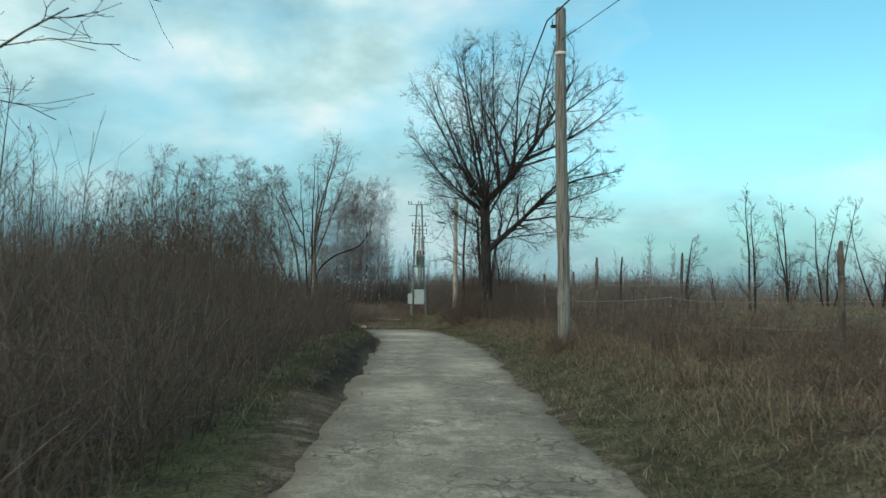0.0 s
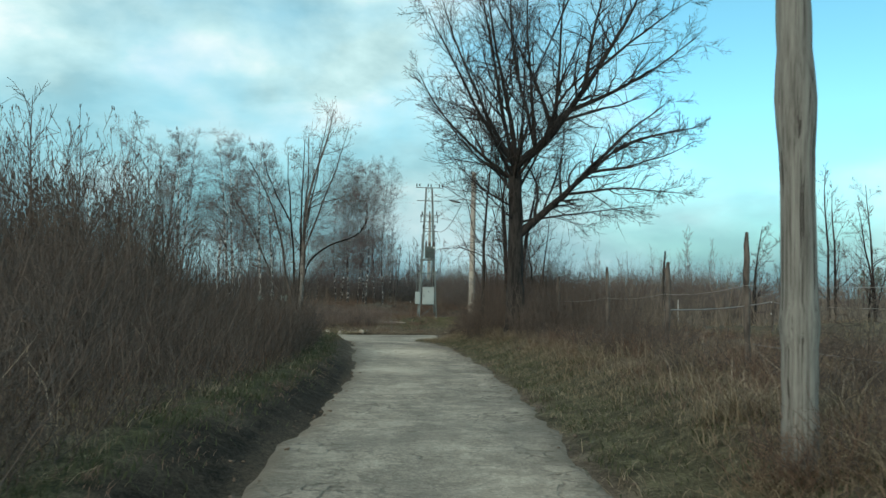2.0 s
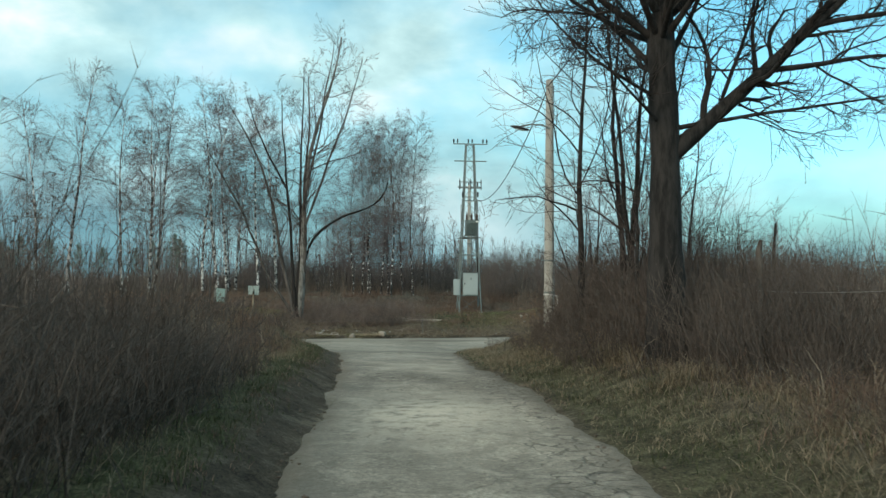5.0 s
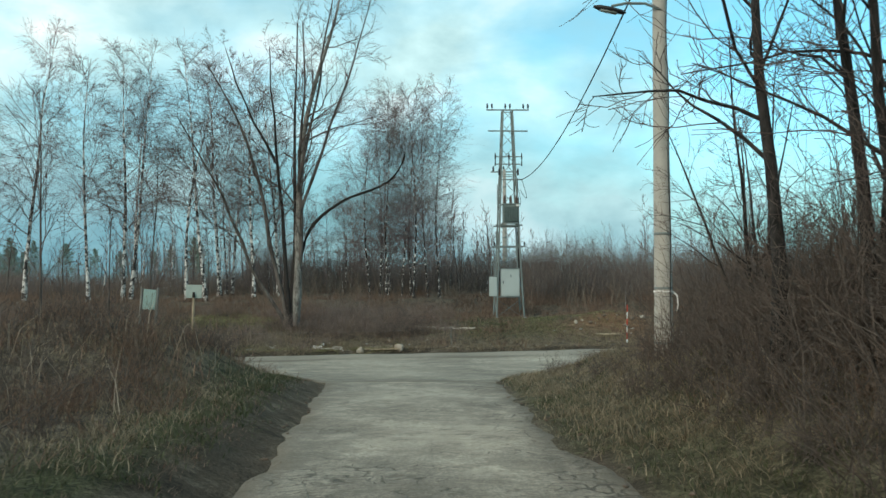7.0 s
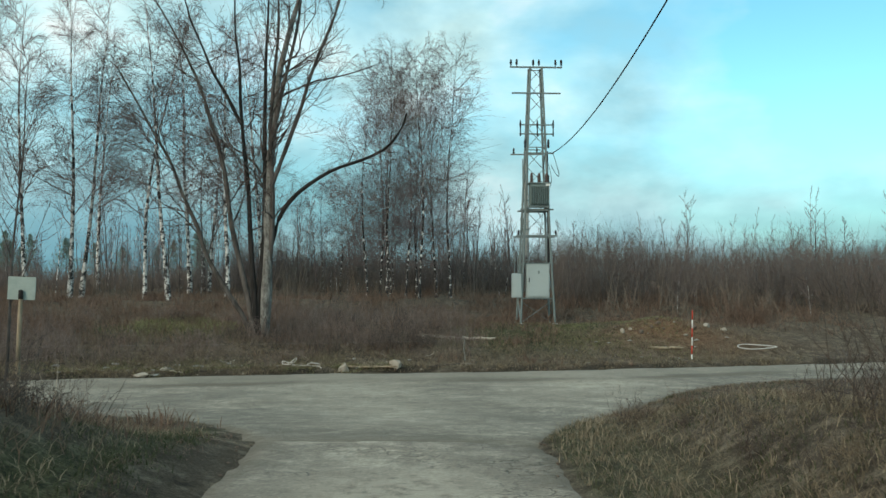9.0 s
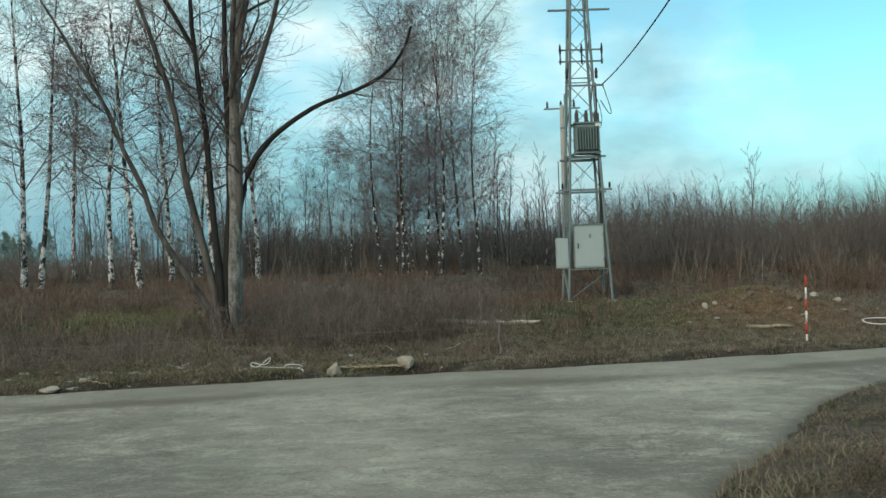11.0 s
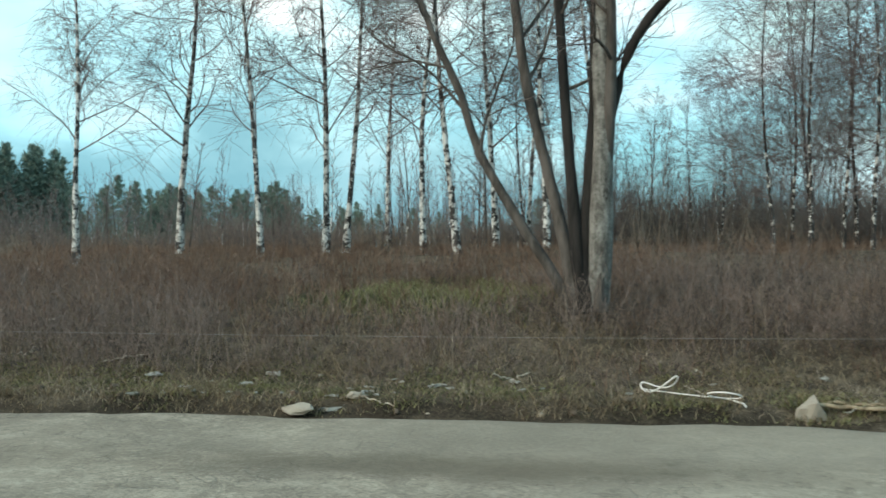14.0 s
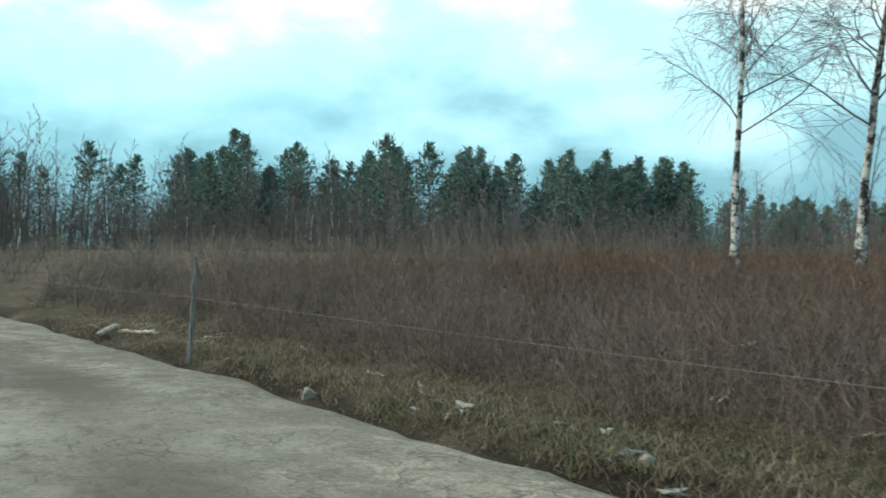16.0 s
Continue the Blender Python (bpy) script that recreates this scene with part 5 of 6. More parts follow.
def verge(side, lo, hi, y0, y1, per=14, size=0.10):
    """Places beside the lane, between lo and hi metres from its edge."""
    def spot(n):
        c = n // per
        cy = y0 + (y1 - y0) * g.random(c) ** 1.0
        off = lo + (hi - lo) * g.random(c)
        cx = along(LANE_L, cy) - off if side < 0 else along(LANE_R, cy) + off
        i = g.integers(0, c, n)
        return cx[i] + size * g.normal(size=n), cy[i] + size * g.normal(size=n)
    return spot


def roadside(lo, hi, x0, x1, per=14, size=0.1):
    def spot(n):
        c = n // per
        cx = x0 + (x1 - x0) * g.random(c)
        cy = along(FAR_EDGE, cx) + lo + (hi - lo) * g.random(c) ** 1.3
        i = g.integers(0, c, n)
        return cx[i] + size * g.normal(size=n), cy[i] + size * g.normal(size=n)
    return spot


blades(12000, verge(-1, 0.5, 1.6, 2, 56, 30, 0.2), 0.085, 0.005, 1.1, M["green"], "short green grass beside the lane", "green_grass")
blades(26000, verge(1, 0.08, 2.4, 2, 58, 34, 0.2), 0.075, 0.005, 1.1, M["green"], "short green grass beside the lane", "green_grass")
blades(30000, verge(1, 0.7, 6.5, 4, 46, 26, 0.18), 0.14, 0.0035, 2.0, M["straw"], "matted dry grass", "dry_grass")
blades(22000, verge(1, 1.2, 9, 4, 46, 30, 0.22), 0.20, 0.004, 1.8, M["rust"], "matted brown dead grass", "brown_grass")
blades(24000, verge(1, 0.05, 2.8, 2, 58, 24, 0.18), 0.09, 0.004, 1.5, M["straw"], "thin dry grass beside the lane", "dry_grass")
blades(5000, verge(-1, 0.45, 0.95, 10, 56, 12, 0.08), 0.07, 0.005, 1.3, M["green"], "sparse grass hanging over the soil edge", "green_grass")
blades(3000, verge(-1, 0.3, 0.8, 10, 56, 10, 0.06), 0.06, 0.004, 1.6, M["rust"], "dead grass on the soil edge", "brown_grass")
blades(9000, verge(-1, 0.8, 3.0, 2, 56, 22, 0.16), 0.11, 0.0045, 1.5, M["straw"], "matted dry grass", "dry_grass")
blades(8000, verge(-1, 0.8, 5.5, 42, 58, 26, 0.2), 0.12, 0.005, 1.5, M["straw"], "matted dry grass", "dry_grass")
blades(13000, verge(1, 0.2, 4.5, 43, 60, 26, 0.18), 0.12, 0.005, 1.6, M["straw"], "matted dry grass", "dry_grass")
blades(11000, verge(1, 1.3, 5.5, 3, 44, 44, 0.14), 0.30, 0.0045, 1.5, M["straw"], "tall dry straw-coloured grass beside the lane", "dry_grass")
blades(6000, verge(1, 1.8, 6.5, 3, 44, 60, 0.22), 0.40, 0.0045, 1.2, M["rust"], "tall brown dead grass beside the lane", "brown_grass")
blades(16000, tufts(7, 34, 0, 64, 40, 0.35), 0.20, 0.012, 1.3, M["straw"], "dry grass of the open field", "field_grass")
blades(8000, roadside(0.1, 0.7, -26, 12, 16, 0.09), 0.07, 0.006, 1.3, M["straw"], "dead grass at the road's ragged edge", "dry_grass")
blades(24000, roadside(0.05, 5, -24, 12, 24, 0.2), 0.11, 0.006, 1.4, M["straw"], "short dry grass on the bank", "bank_grass")
blades(4500, roadside(0.05, 2.0, -24, -4, 60, 0.25), 0.075, 0.006, 0.9, M["green"], "short green grass on the bank", "green_grass")
blades(7000, tufts(-1.5, 6.5, 71.5, 77, 30, 0.3), 0.08, 0.006, 0.9, M["green"], "short green grass on the bank", "green_grass")
blades(18000, tufts(-26, 4, 69, 84, 34, 0.3), 0.28, 0.008, 1.1, M["rust"], "rust-brown dead grass", "brown_grass")
blades(5000, tufts(-11.5, -6, 70.3, 74, 40, 0.3), 0.09, 0.006, 1.1, M["green"], "short green grass on the bank", "green_grass")
blades(9000, tufts(1.5, 16, 76, 90, 30, 0.35), 0.22, 0.008, 1.2, M["rust"], "rust-brown dead grass", "brown_grass")
blades(9000, tufts(-20, -2, 44, 58, 34, 0.3), 0.24, 0.007, 1.1, M["rust"], "rust-brown dead grass", "brown_grass")
blades(320, tufts(4.5, 9, 6, 30, 6, 0.15), 0.42, 0.004, 0.9, M["pale"], "tall bleached grass stalks", "dry_stalks")
blades(350, roadside(1.5, 6, -24, 3, 4), 0.6, 0.0035, 0.5, M["pale"], "tall bleached grass stalks", "dry_stalks")
blades(320, verge(1, 1.2, 4.8, 14, 47, 3), 0.55, 0.004, 1.3, M["pale"], "bleached stalks bent over the weeds", "dry_stalks")
blades(320, verge(-1, 1.4, 4.5, 6, 55, 2), 0.7, 0.0045, 1.0, M["pale"], "bleached stalks bent over the brush", "dry_stalks")
blades(250, verge(-1, 2.4, 5.5, 6, 50, 3), 0.8, 0.004, 0.6, M["pale"], "tall bleached grass stalks", "dry_stalks")
blades(9000, roadside(0.25, 1.7, -15, 0, 200, 0.24), 0.062, 0.009, 1.8, M["fresh"], "fresh yellow-green grass on the bank", "green_grass")
blades(5000, tufts(-9.4, -5.8, 71.0, 75, 110, 0.4), 0.16, 0.008, 1.5, M["fresh"], "fresh yellow-green grass on the bank", "green_grass")
blades(9000, tufts(-0.5, 8.5, 71.2, 77.5, 130, 0.45), 0.075, 0.008, 1.7, M["fresh"], "short yellow-green grass round the steel tower", "green_grass")
blades(5000, tufts(3.4, 11, 58.5, 66.3, 26, 0.2), 0.07, 0.005, 1.7, M["straw"], "matted dry grass on the corner of the roads", "dry_grass")
blades(5000, tufts(3.4, 11, 58.5, 66.3, 30, 0.2), 0.08, 0.005, 1.6, M["rust"], "brown dead grass on the corner of the roads", "brown_grass")
blades(4000, tufts(3.0, 10, 58.5, 66.3, 60, 0.25), 0.06, 0.006, 1.2, M["green"], "short green grass on the corner of the roads", "green_grass")
blades(6500, roadside(0.3, 3.2, -26, 2, 30, 0.22), 0.11, 0.004, 1.9, M["pale"], "bleached matted grass on the bank", "dry_grass")

# ---------------------------------------------------------------- poles, lines and the transformer tower
def gz(x, y):
    return float(ground_z(x, y))


def sag(a, b, drop, n=26):
    a, b = np.array(a, float), np.array(b, float)
    t = np.linspace(0, 1, n)[:, None]
    return a * (1 - t) + b * t - np.array([0, 0, 1.0]) * drop * 4 * t * (1 - t)


def cable(a, b, drop, r=0.011, label="thin black overhead power cable", mat="wire", name="power_cable", category="cable"):
    return tagged(part(name, rope_mesh(sag(a, b, drop), r), M[mat]), label, category)


def wooden_pole(name, x, y, height, r0, r1, lean, seed, label, knot=0.0):
    g = np.random.default_rng(seed)
    p = empty(name, Matrix.Translation((x, y, gz(x, y) - 0.1)))
    n = 40
    t = np.linspace(0, 1, n)
    P = np.stack([lean[0] * t + 0.012 * np.sin(7 * t), lean[1] * t, t * (height + 0.1)], -1)[None]
    r = r0 + (r1 - r0) * t
    for c in (0.30, 0.48, 0.66):
        r = r + 0.010 * np.exp(-((t - c - 0.03 * g.normal()) / 0.018) ** 2)
    r = r + knot * np.exp(-((t - 0.385) / 0.03) ** 2)
    r = r + 0.004 * g.normal(size=n)
    v, q = tubes(P, r[None], 20)
    cap = lathe([(r1, 0), (r1 * 0.7, 0.03)], (P[0, -1, 0], P[0, -1, 1], P[0, -1, 2] - 0.005), 20)
    part("shaft", (v, q), M["wood"], p)
    part("pole_top", cap, M["wood"], p)
    return tagged(p, label, "pole"), P[0, -1]


pole1, _ = wooden_pole("utility_pole", 3.765, 16.9, 6.85, 0.130, 0.104, (-0.10, 0.0), 3, "weathered round timber pole carrying a thin cable", 0.017)
z1 = gz(3.72, 16.9)
part("pole_band", lathe([(0.112, 0), (0.118, 0.01), (0.118, 0.05), (0.112, 0.06)], (-0.085, 0, 6.0), 20), M["white"], pole1, "pale metal band")
part("hook", rope_mesh([(-0.2, -0.02, 6.6), (-0.25, -0.04, 6.6), (-0.28, -0.04, 6.66), (-0.25, -0.04, 6.72)], 0.012), M["dark"], pole1)
part("bracket", box((0.20, 0.05, 0.06), (-0.2, -0.02, 6.58)), M["dark"], pole1)

x2, y2 = 4.57, 49.8
z2 = -0.75
pole2 = empty("street_lamp_pole", Matrix.Translation((x2, y2, z2 - 0.1)))
part("shaft", lathe([(0.150, 0), (0.146, 1.0), (0.128, 3.5), (0.108, 6.0), (0.098, 7.45), (0.085, 7.48)], (0, 0, 0), 20), M["concrete"], pole2)
for hz in (0.9, 1.75, 2.6):
    part("band", lathe([(0.149 - 0.006 * hz, 0), (0.155 - 0.006 * hz, 0.01), (0.155 - 0.006 * hz, 0.035), (0.149 - 0.006 * hz, 0.045)], (0, 0, hz), 20), M["steel"], pole2)
part("arm", rope_mesh([(0, -0.1, 6.15), (-0.25, -0.13, 6.24), (-0.55, -0.15, 6.24), (-0.78, -0.15, 6.20)], 0.022, 8), M["steel"], pole2)
head = part("lamp_head", lathe([(0.02, -0.30), (0.06, -0.24), (0.085, -0.05), (0.075, 0.12), (0.03, 0.22)], (-0.85, -0.15, 6.15), 14, Matrix.Rotation(radians(-78), 4, "Y") @ Matrix.Diagonal((0.55, 1, 1, 1))), M["dark"], pole2, "dark flat lamp head")
part("lens", lathe([(0.055, -0.16), (0.06, 0), (0.045, 0.1)], (-0.86, -0.15, 6.115), 12, Matrix.Rotation(radians(-78), 4, "Y") @ Matrix.Diagonal((0.35, 1, 1, 1))), M["cabinet"], head)
part("tie", rope_mesh([(0.14 * math.cos(a), 0.14 * math.sin(a), 1.72 + 0.006 * math.sin(5 * a)) for a in np.linspace(0, 6.4, 22)] + [(0.2, -0.06, 1.66), (0.21, -0.07, 1.5), (0.18, -0.08, 1.42)], 0.014), M["rope"], pole2, "knotted white cloth tie")
part("down_cable", rope_mesh([(0.085 + 0.012 * math.sin(3 * t), -0.125 + 0.01 * math.cos(4 * t), 7.3 - t) for t in np.linspace(0, 7.0, 24)], 0.008), M["wire"], pole2)
tagged(pole2, "grey concrete pole with a street lamp on a short arm", "lamp pole")

x3, y3 = 4.95, 99.0
pole3 = empty("utility_pole", Matrix.Translation((x3, y3, gz(x3, y3))))
part("shaft", lathe([(0.19, -0.1), (0.17, 2.5), (0.135, 6.5), (0.115, 8.55), (0.10, 8.6)], (0, 0, 0), 14), M["concrete"], pole3)
part("crossarm", box((1.95, 0.08, 0.08), (0, 0, 8.42)), M["steel"], pole3)
for k, xx in enumerate((-0.78, -0.05, 0.66)):
    part("insulator", lathe([(0.03, 0), (0.07, 0.06), (0.05, 0.16), (0.07, 0.24), (0.02, 0.40)], (xx, 0, 8.45), 10), M["dark"], pole3)
for hz in (1.9, 3.7, 5.5, 7.3):
    part("band", lathe([(0.19 - 0.0075 * hz, 0), (0.198 - 0.0075 * hz, 0.02), (0.19 - 0.0075 * hz, 0.1)], (0, 0, hz), 14), M["steel"], pole3)
mast = empty("mast", Matrix.Translation((6.85, 130.0, gz(6.85, 130.0))))
part("shaft", lathe([(0.085, -0.1), (0.07, 4), (0.05, 8.9), (0.03, 9.0)], (0, 0, 0), 10), M["steel"], mast)
tagged(mast, "thin grey mast far behind the bare wood", "pole")
tagged(pole3, "distant concrete pole with a crossarm and insulators", "pole")

TX, TY = 3.86, 77.6
TZ = gz(TX, TY)
tower = empty("transformer_tower", Matrix.Translation((TX, TY, TZ)) @ Matrix.Rotation(radians(4), 4, "Z"))
H = 9.75
W0, W1 = 0.64, 0.22


def half(z):
    return W0 + (W1 - W0) * min(1, z / H) ** 0.9


def corner(k, z):
    sx, sy = ((-1, -1), (1, -1), (1, 1), (-1, 1))[k % 4]
    return (sx * half(z), sy * half(z), z)


for k in range(4):
    part("foundation", box((0.26, 0.26, 0.20), (corner(k, 0)[0], corner(k, 0)[1], -0.065), 0.03), M["concrete"], tower)
    zs = (0, 2.5, 5.0, 7.5, H)
    bm = bmesh.new()
    P = np.array([corner(k, z) for z in zs])[None]
    v, q = tubes(P, np.full((1, 5), 0.042), 4)
    part("leg", (v, q), M["steel"], tower)
levels = [0.95, 2.25, 3.3, 4.25, 5.1, 5.9, 6.65, 7.35, 8.0, 8.6, 9.2, 9.7]
for k in range(4):
    for n, (a, b) in enumerate(zip(levels, levels[1:])):
        if n == 0 and k == 0:
            continue
        lo, hi = (corner(k, a), corner(k + 1, b)) if (n + k) % 2 else (corner(k + 1, a), corner(k, b))
        part("brace", bar(lo, hi, 0.036, 0.02), M["steel"], tower)
    for z in (0.95, 2.25, 4.25, 6.65, 9.7):
        part("strut", bar(corner(k, z), corner(k + 1, z), 0.045, 0.03), M["steel"], tower)
    part("brace", bar(corner(k, 0.05) if k % 2 == 0 else corner(k + 1, 0.05), corner(k + 1, 0.92) if k % 2 == 0 else corner(k, 0.92), 0.045, 0.016), M["steel"], tower)


def hanging(points, r):
    """A slack cable drawn softly through a few points."""
    p = np.array(points)
    u = np.linspace(0, len(p) - 1, 40)
    fine = np.stack([np.interp(u, np.arange(len(p)), p[:, k]) for k in range(3)], -1)
    fine = np.stack([np.convolve(np.pad(fine[:, k], 3, "edge"), np.ones(7) / 7, "valid") for k in range(3)], -1)
    return rope_mesh(fine, r)


def insulator(parent, x, y, z, s=1.0):
    part("insulator", lathe([(0.018 * s, 0), (0.018 * s, 0.06 * s), (0.05 * s, 0.07 * s), (0.035 * s, 0.12 * s), (0.052 * s, 0.14 * s), (0.035 * s, 0.19 * s), (0.045 * s, 0.21 * s), (0.02 * s, 0.27 * s)], (x, y, z), 10), M["dark"], parent)


for z, w in ((9.72, 1.0), (8.72, 0.93)):
    part("crossarm", box((2 * w, 0.07, 0.055), (0, -half(z), z), 0.006), M["steel"], tower)
for x in (-0.96, -0.74, -0.11, 0.11, 0.74, 0.96):
    insulator(tower, x, -half(9.72), 9.75)
for z in (7.15, 7.5):
    part("fuse_rail", box((1.32, 0.05, 0.045), (0, -half(z) - 0.03, z), 0.006), M["steel"], tower)
for x in (-0.62, 0.02, 0.62):
    part("fuse", lathe([(0.02, 0), (0.028, 0.06), (0.02, 0.3), (0.034, 0.34), (0.034, 0.5), (0.016, 0.62)], (x, -half(7.2) - 0.09, 7.05), 8), M["dark"], tower)
for x in (-0.44, 0.44):
    part("surge_arrester", lathe([(0.02, 0), (0.05, 0.04), (0.04, 0.12), (0.05, 0.2), (0.03, 0.32)], (x, -half(6.8) - 0.04, 6.62), 10), M["dark"], tower)
part("cable_bracket", box((1.15, 0.05, 0.05), (0.08, -half(6.5) - 0.03, 6.42), 0.006), M["steel"], tower)
for z, w in ((4.29, 1.25), (3.30, 1.55)):
    for s in (-1, 1):
        part("platform_rail", box((w, 0.06, 0.06), (0, s * half(z), z), 0.006), M["steel"], tower)
for s in (-1, 1):
    part("platform_rail", box((0.06, 2 * half(4.2) + 0.45, 0.06), (s * 0.36, -0.18, 4.34), 0.006), M["steel"], tower)
for x in (-0.70, 0.70):
    insulator(tower, x, -half(3.28), 3.30, 0.8)
for x, z0, z1_ in ((-0.52, 1.7, 6.2), (-0.60, 1.7, 4.0), (0.42, 2.3, 6.5), (0.46, 2.3, 5.6)):
    part("conduit", rope_mesh([(x, -half(z) * 0.8, z) for z in np.linspace(z0, z1_, 8)], 0.02 if x < 0 else 0.03), M["steel"] if x < 0 else M["dark"], tower)
part("loop_cable", hanging([(0.45, -0.4, 6.45), (0.62, -0.42, 6.42), (0.70, -0.45, 6.1), (0.84, -0.5, 5.62), (0.80, -0.48, 5.5), (0.66, -0.45, 5.7), (0.52, -0.42, 6.0)], 0.013), M["wire"], tower)
part("loop_cable", hanging([(0.36, -0.4, 6.2), (0.50, -0.42, 5.8), (0.56, -0.44, 5.4), (0.50, -0.42, 5.1), (0.40, -0.36, 5.2)], 0.010), M["wire"], tower)
tagged(tower, "tall grey steel lattice tower of a rural transformer", "tower")

tr = empty("transformer", tower.matrix_world @ Matrix.Translation((0.08, -0.36, 4.37)) @ Matrix.Diagonal((1.18, 1, 1, 1)))
part("tank", box((0.60, 0.46, 0.82), (0, 0, 0.47), 0.03), M["tank"], tr)
for k in range(9):
    part("cooling_fin", box((0.022, 0.13, 0.70), (-0.27 + 0.0675 * k, -0.285, 0.45), 0.006), M["tank"], tr)
    part("cooling_fin", box((0.022, 0.13, 0.70), (-0.27 + 0.0675 * k, 0.285, 0.45), 0.006), M["tank"], tr)
part("lid", box((0.70, 0.56, 0.05), (0, 0, 0.90), 0.012), M["tank"], tr)
for x in (-0.24, 0.0, 0.24):
    part("bushing", lathe([(0.04, 0), (0.06, 0.05), (0.04, 0.1), (0.062, 0.14), (0.04, 0.19), (0.058, 0.23), (0.025, 0.38)], (x, -0.08, 0.92), 12), M["porcelain"], tr)
part("skid", box((0.66, 0.07, 0.06), (0, -0.18, 0.03)), M["steel"], tr)
part("skid", box((0.66, 0.07, 0.06), (0, 0.18, 0.03)), M["steel"], tr)
part("nameplate", box((0.12, 0.01, 0.08), (0.24, -0.36, 0.82), 0.002), M["white"], tr)
tagged(tr, "dark green finned transformer on the tower's platform", "transformer")

cab = empty("electrical_cabinet", tower.matrix_world @ Matrix.Translation((0.02, -0.42, 0.98)))
part("body", box((0.86, 0.34, 1.26), (0, 0, 0.64), 0.012), M["cabinet"], cab)
door = part("door", box((0.80, 0.022, 1.18), (0.0, -0.18, 0.64), 0.008), M["cabinet"], cab)
part("handle", box((0.03, 0.035, 0.16), (-0.34, -0.205, 0.66), 0.008), M["dark"], door)
for z in (0.25, 1.0):
    part("hinge", lathe([(0.012, -0.05), (0.012, 0.05)], (0.405, -0.19, z), 8), M["steel"], door)
part("emblem", box((0.06, 0.004, 0.12), (0.02, -0.194, 0.95), 0.001), M["steel"], door)
part("rain_cap", box((0.94, 0.42, 0.035), (0, 0, 1.285), 0.01), M["steel"], cab)
for x in (-0.12, 0.0, 0.12, 0.24):
    part("cable_gland", lathe([(0.022, -0.10), (0.03, -0.02), (0.03, 0.0)], (x, -0.05, 0.012), 8), M["dark"], cab)
tagged(cab, "light grey steel switch cabinet hung between tower legs", "cabinet")

meter = empty("meter_box", tower.matrix_world @ Matrix.Translation((-0.78, -0.52, 0.98)))
part("body", box((0.36, 0.24, 0.90), (0, 0, 0.46), 0.02), M["cabinet"], meter)
part("door", box((0.31, 0.015, 0.82), (0, -0.126, 0.45), 0.006), M["cabinet"], meter)
part("mast_head", lathe([(0.05, 0), (0.05, 0.04), (0.02, 0.06)], (0.08, -0.08, 0.90), 12), M["steel"], meter)
for x in (-0.08, 0.04):
    part("conduit", rope_mesh([(x, 0, 0.9), (x, 0, 1.3), (x + 0.01, 0, 1.9)], 0.016), M["steel"], meter)
part("bracket", box((0.2, 0.05, 0.05), (0.17, 0.05, 0.5)), M["steel"], meter)
tagged(meter, "narrow light grey meter box on the tower leg", "cabinet")

tz = TZ + 6.42
cable((TX + 0.62, TY - 0.45, tz), (x2 + 0.0, y2 + 0.1, z2 + 7.25), 0.8, 0.016)
cable((x2 - 0.05, y2 - 0.1, z2 + 7.2), (3.40, 16.95, z1 + 6.62), 0.9, 0.016)
cable((3.40, 16.9, z1 + 6.62), (5.4, -20, 6.4), 0.6, 0.016)
cable((3.65, 16.9, z1 + 6.2), (9.0, -20, 6.9), 0.5, 0.007)


# ---------------------------------------------------------------- fences
def fence_post(x, y, h, r, lean, label="rough old wooden fence post, grey and split", deep=0.1, mat="post", crook=0.01):
    g = np.random.default_rng(int(abs(x * 100 + y * 10)))
    n = 12
    t = np.linspace(0, 1, n)
    P = np.stack([lean[0] * t + crook * g.normal(size=n), lean[1] * t + crook * g.normal(size=n), t * (h + deep)], -1)[None]
    rr = (r * (1 - 0.22 * t) + 0.004 * g.normal(size=n))[None]
    rr[0, -1] = r * 0.45
    p = empty("fence_post", Matrix.Translation((x, y, gz(x, y) - deep)))
    part("post", tubes(P, rr, 9), M[mat], p)
    for z in (0.55, 0.95):
        if z < h and label.startswith("slim"):
            part("wire_insulator", lathe([(0.018, 0), (0.022, 0.02), (0.012, 0.05)], (-r - 0.01 + lean[0] * z / h, 0, z + deep), 8), M["white"], p)
    return tagged(p, label, "fence post", "field fence")


FIELD = [(7.6, 1.0, 1.6), (7.2, 12.6, 2.1), (6.12, 23.5, 2.28), (6.68, 29.0, 2.03), (6.75, 34.25, 2.07), (6.5, 40.0, 1.9)]  # place and height of the top
for k, (x, y, h) in enumerate(FIELD):
    fence_post(x, y, h - gz(x, y), 0.062 if k != 2 else 0.05, (0.05 * math.sin(3 * k), 0.04))
for (xa, ya, _), (xb, yb, _) in zip(FIELD, FIELD[1:]):
    for za, zb in ((np.interp(ya, [1, 23.5, 34, 40], [1.6, 1.5, 1.25, 1.1]), np.interp(yb, [1, 23.5, 34, 40], [1.6, 1.5, 1.25, 1.1])),):
        cable((xa - 0.06, ya, za), (xb - 0.05, yb, zb), 0.06, 0.0024, "slack pale electric fence tape", "fence_wire", "fence_wire", "fence")
CROSSF = [(6.6, 29.0), (14.0, 40.5), (20.5, 50.5), (30.0, 52.0), (44, 53)]
for k, (x, y) in enumerate(CROSSF[1:]):
    fence_post(x, y, 1.25, 0.045, (0.03, 0.0), "slim pale fence stake at the field's edge")
for (xa, ya), (xb, yb) in zip(CROSSF, CROSSF[1:]):
    cable((xa, ya, gz(xa, ya) + 0.98), (xb, yb, gz(xb, yb) + 1.0), 0.08, 0.010, "pale electric fence tape along the field", "fence_wire", "fence_wire", "fence")
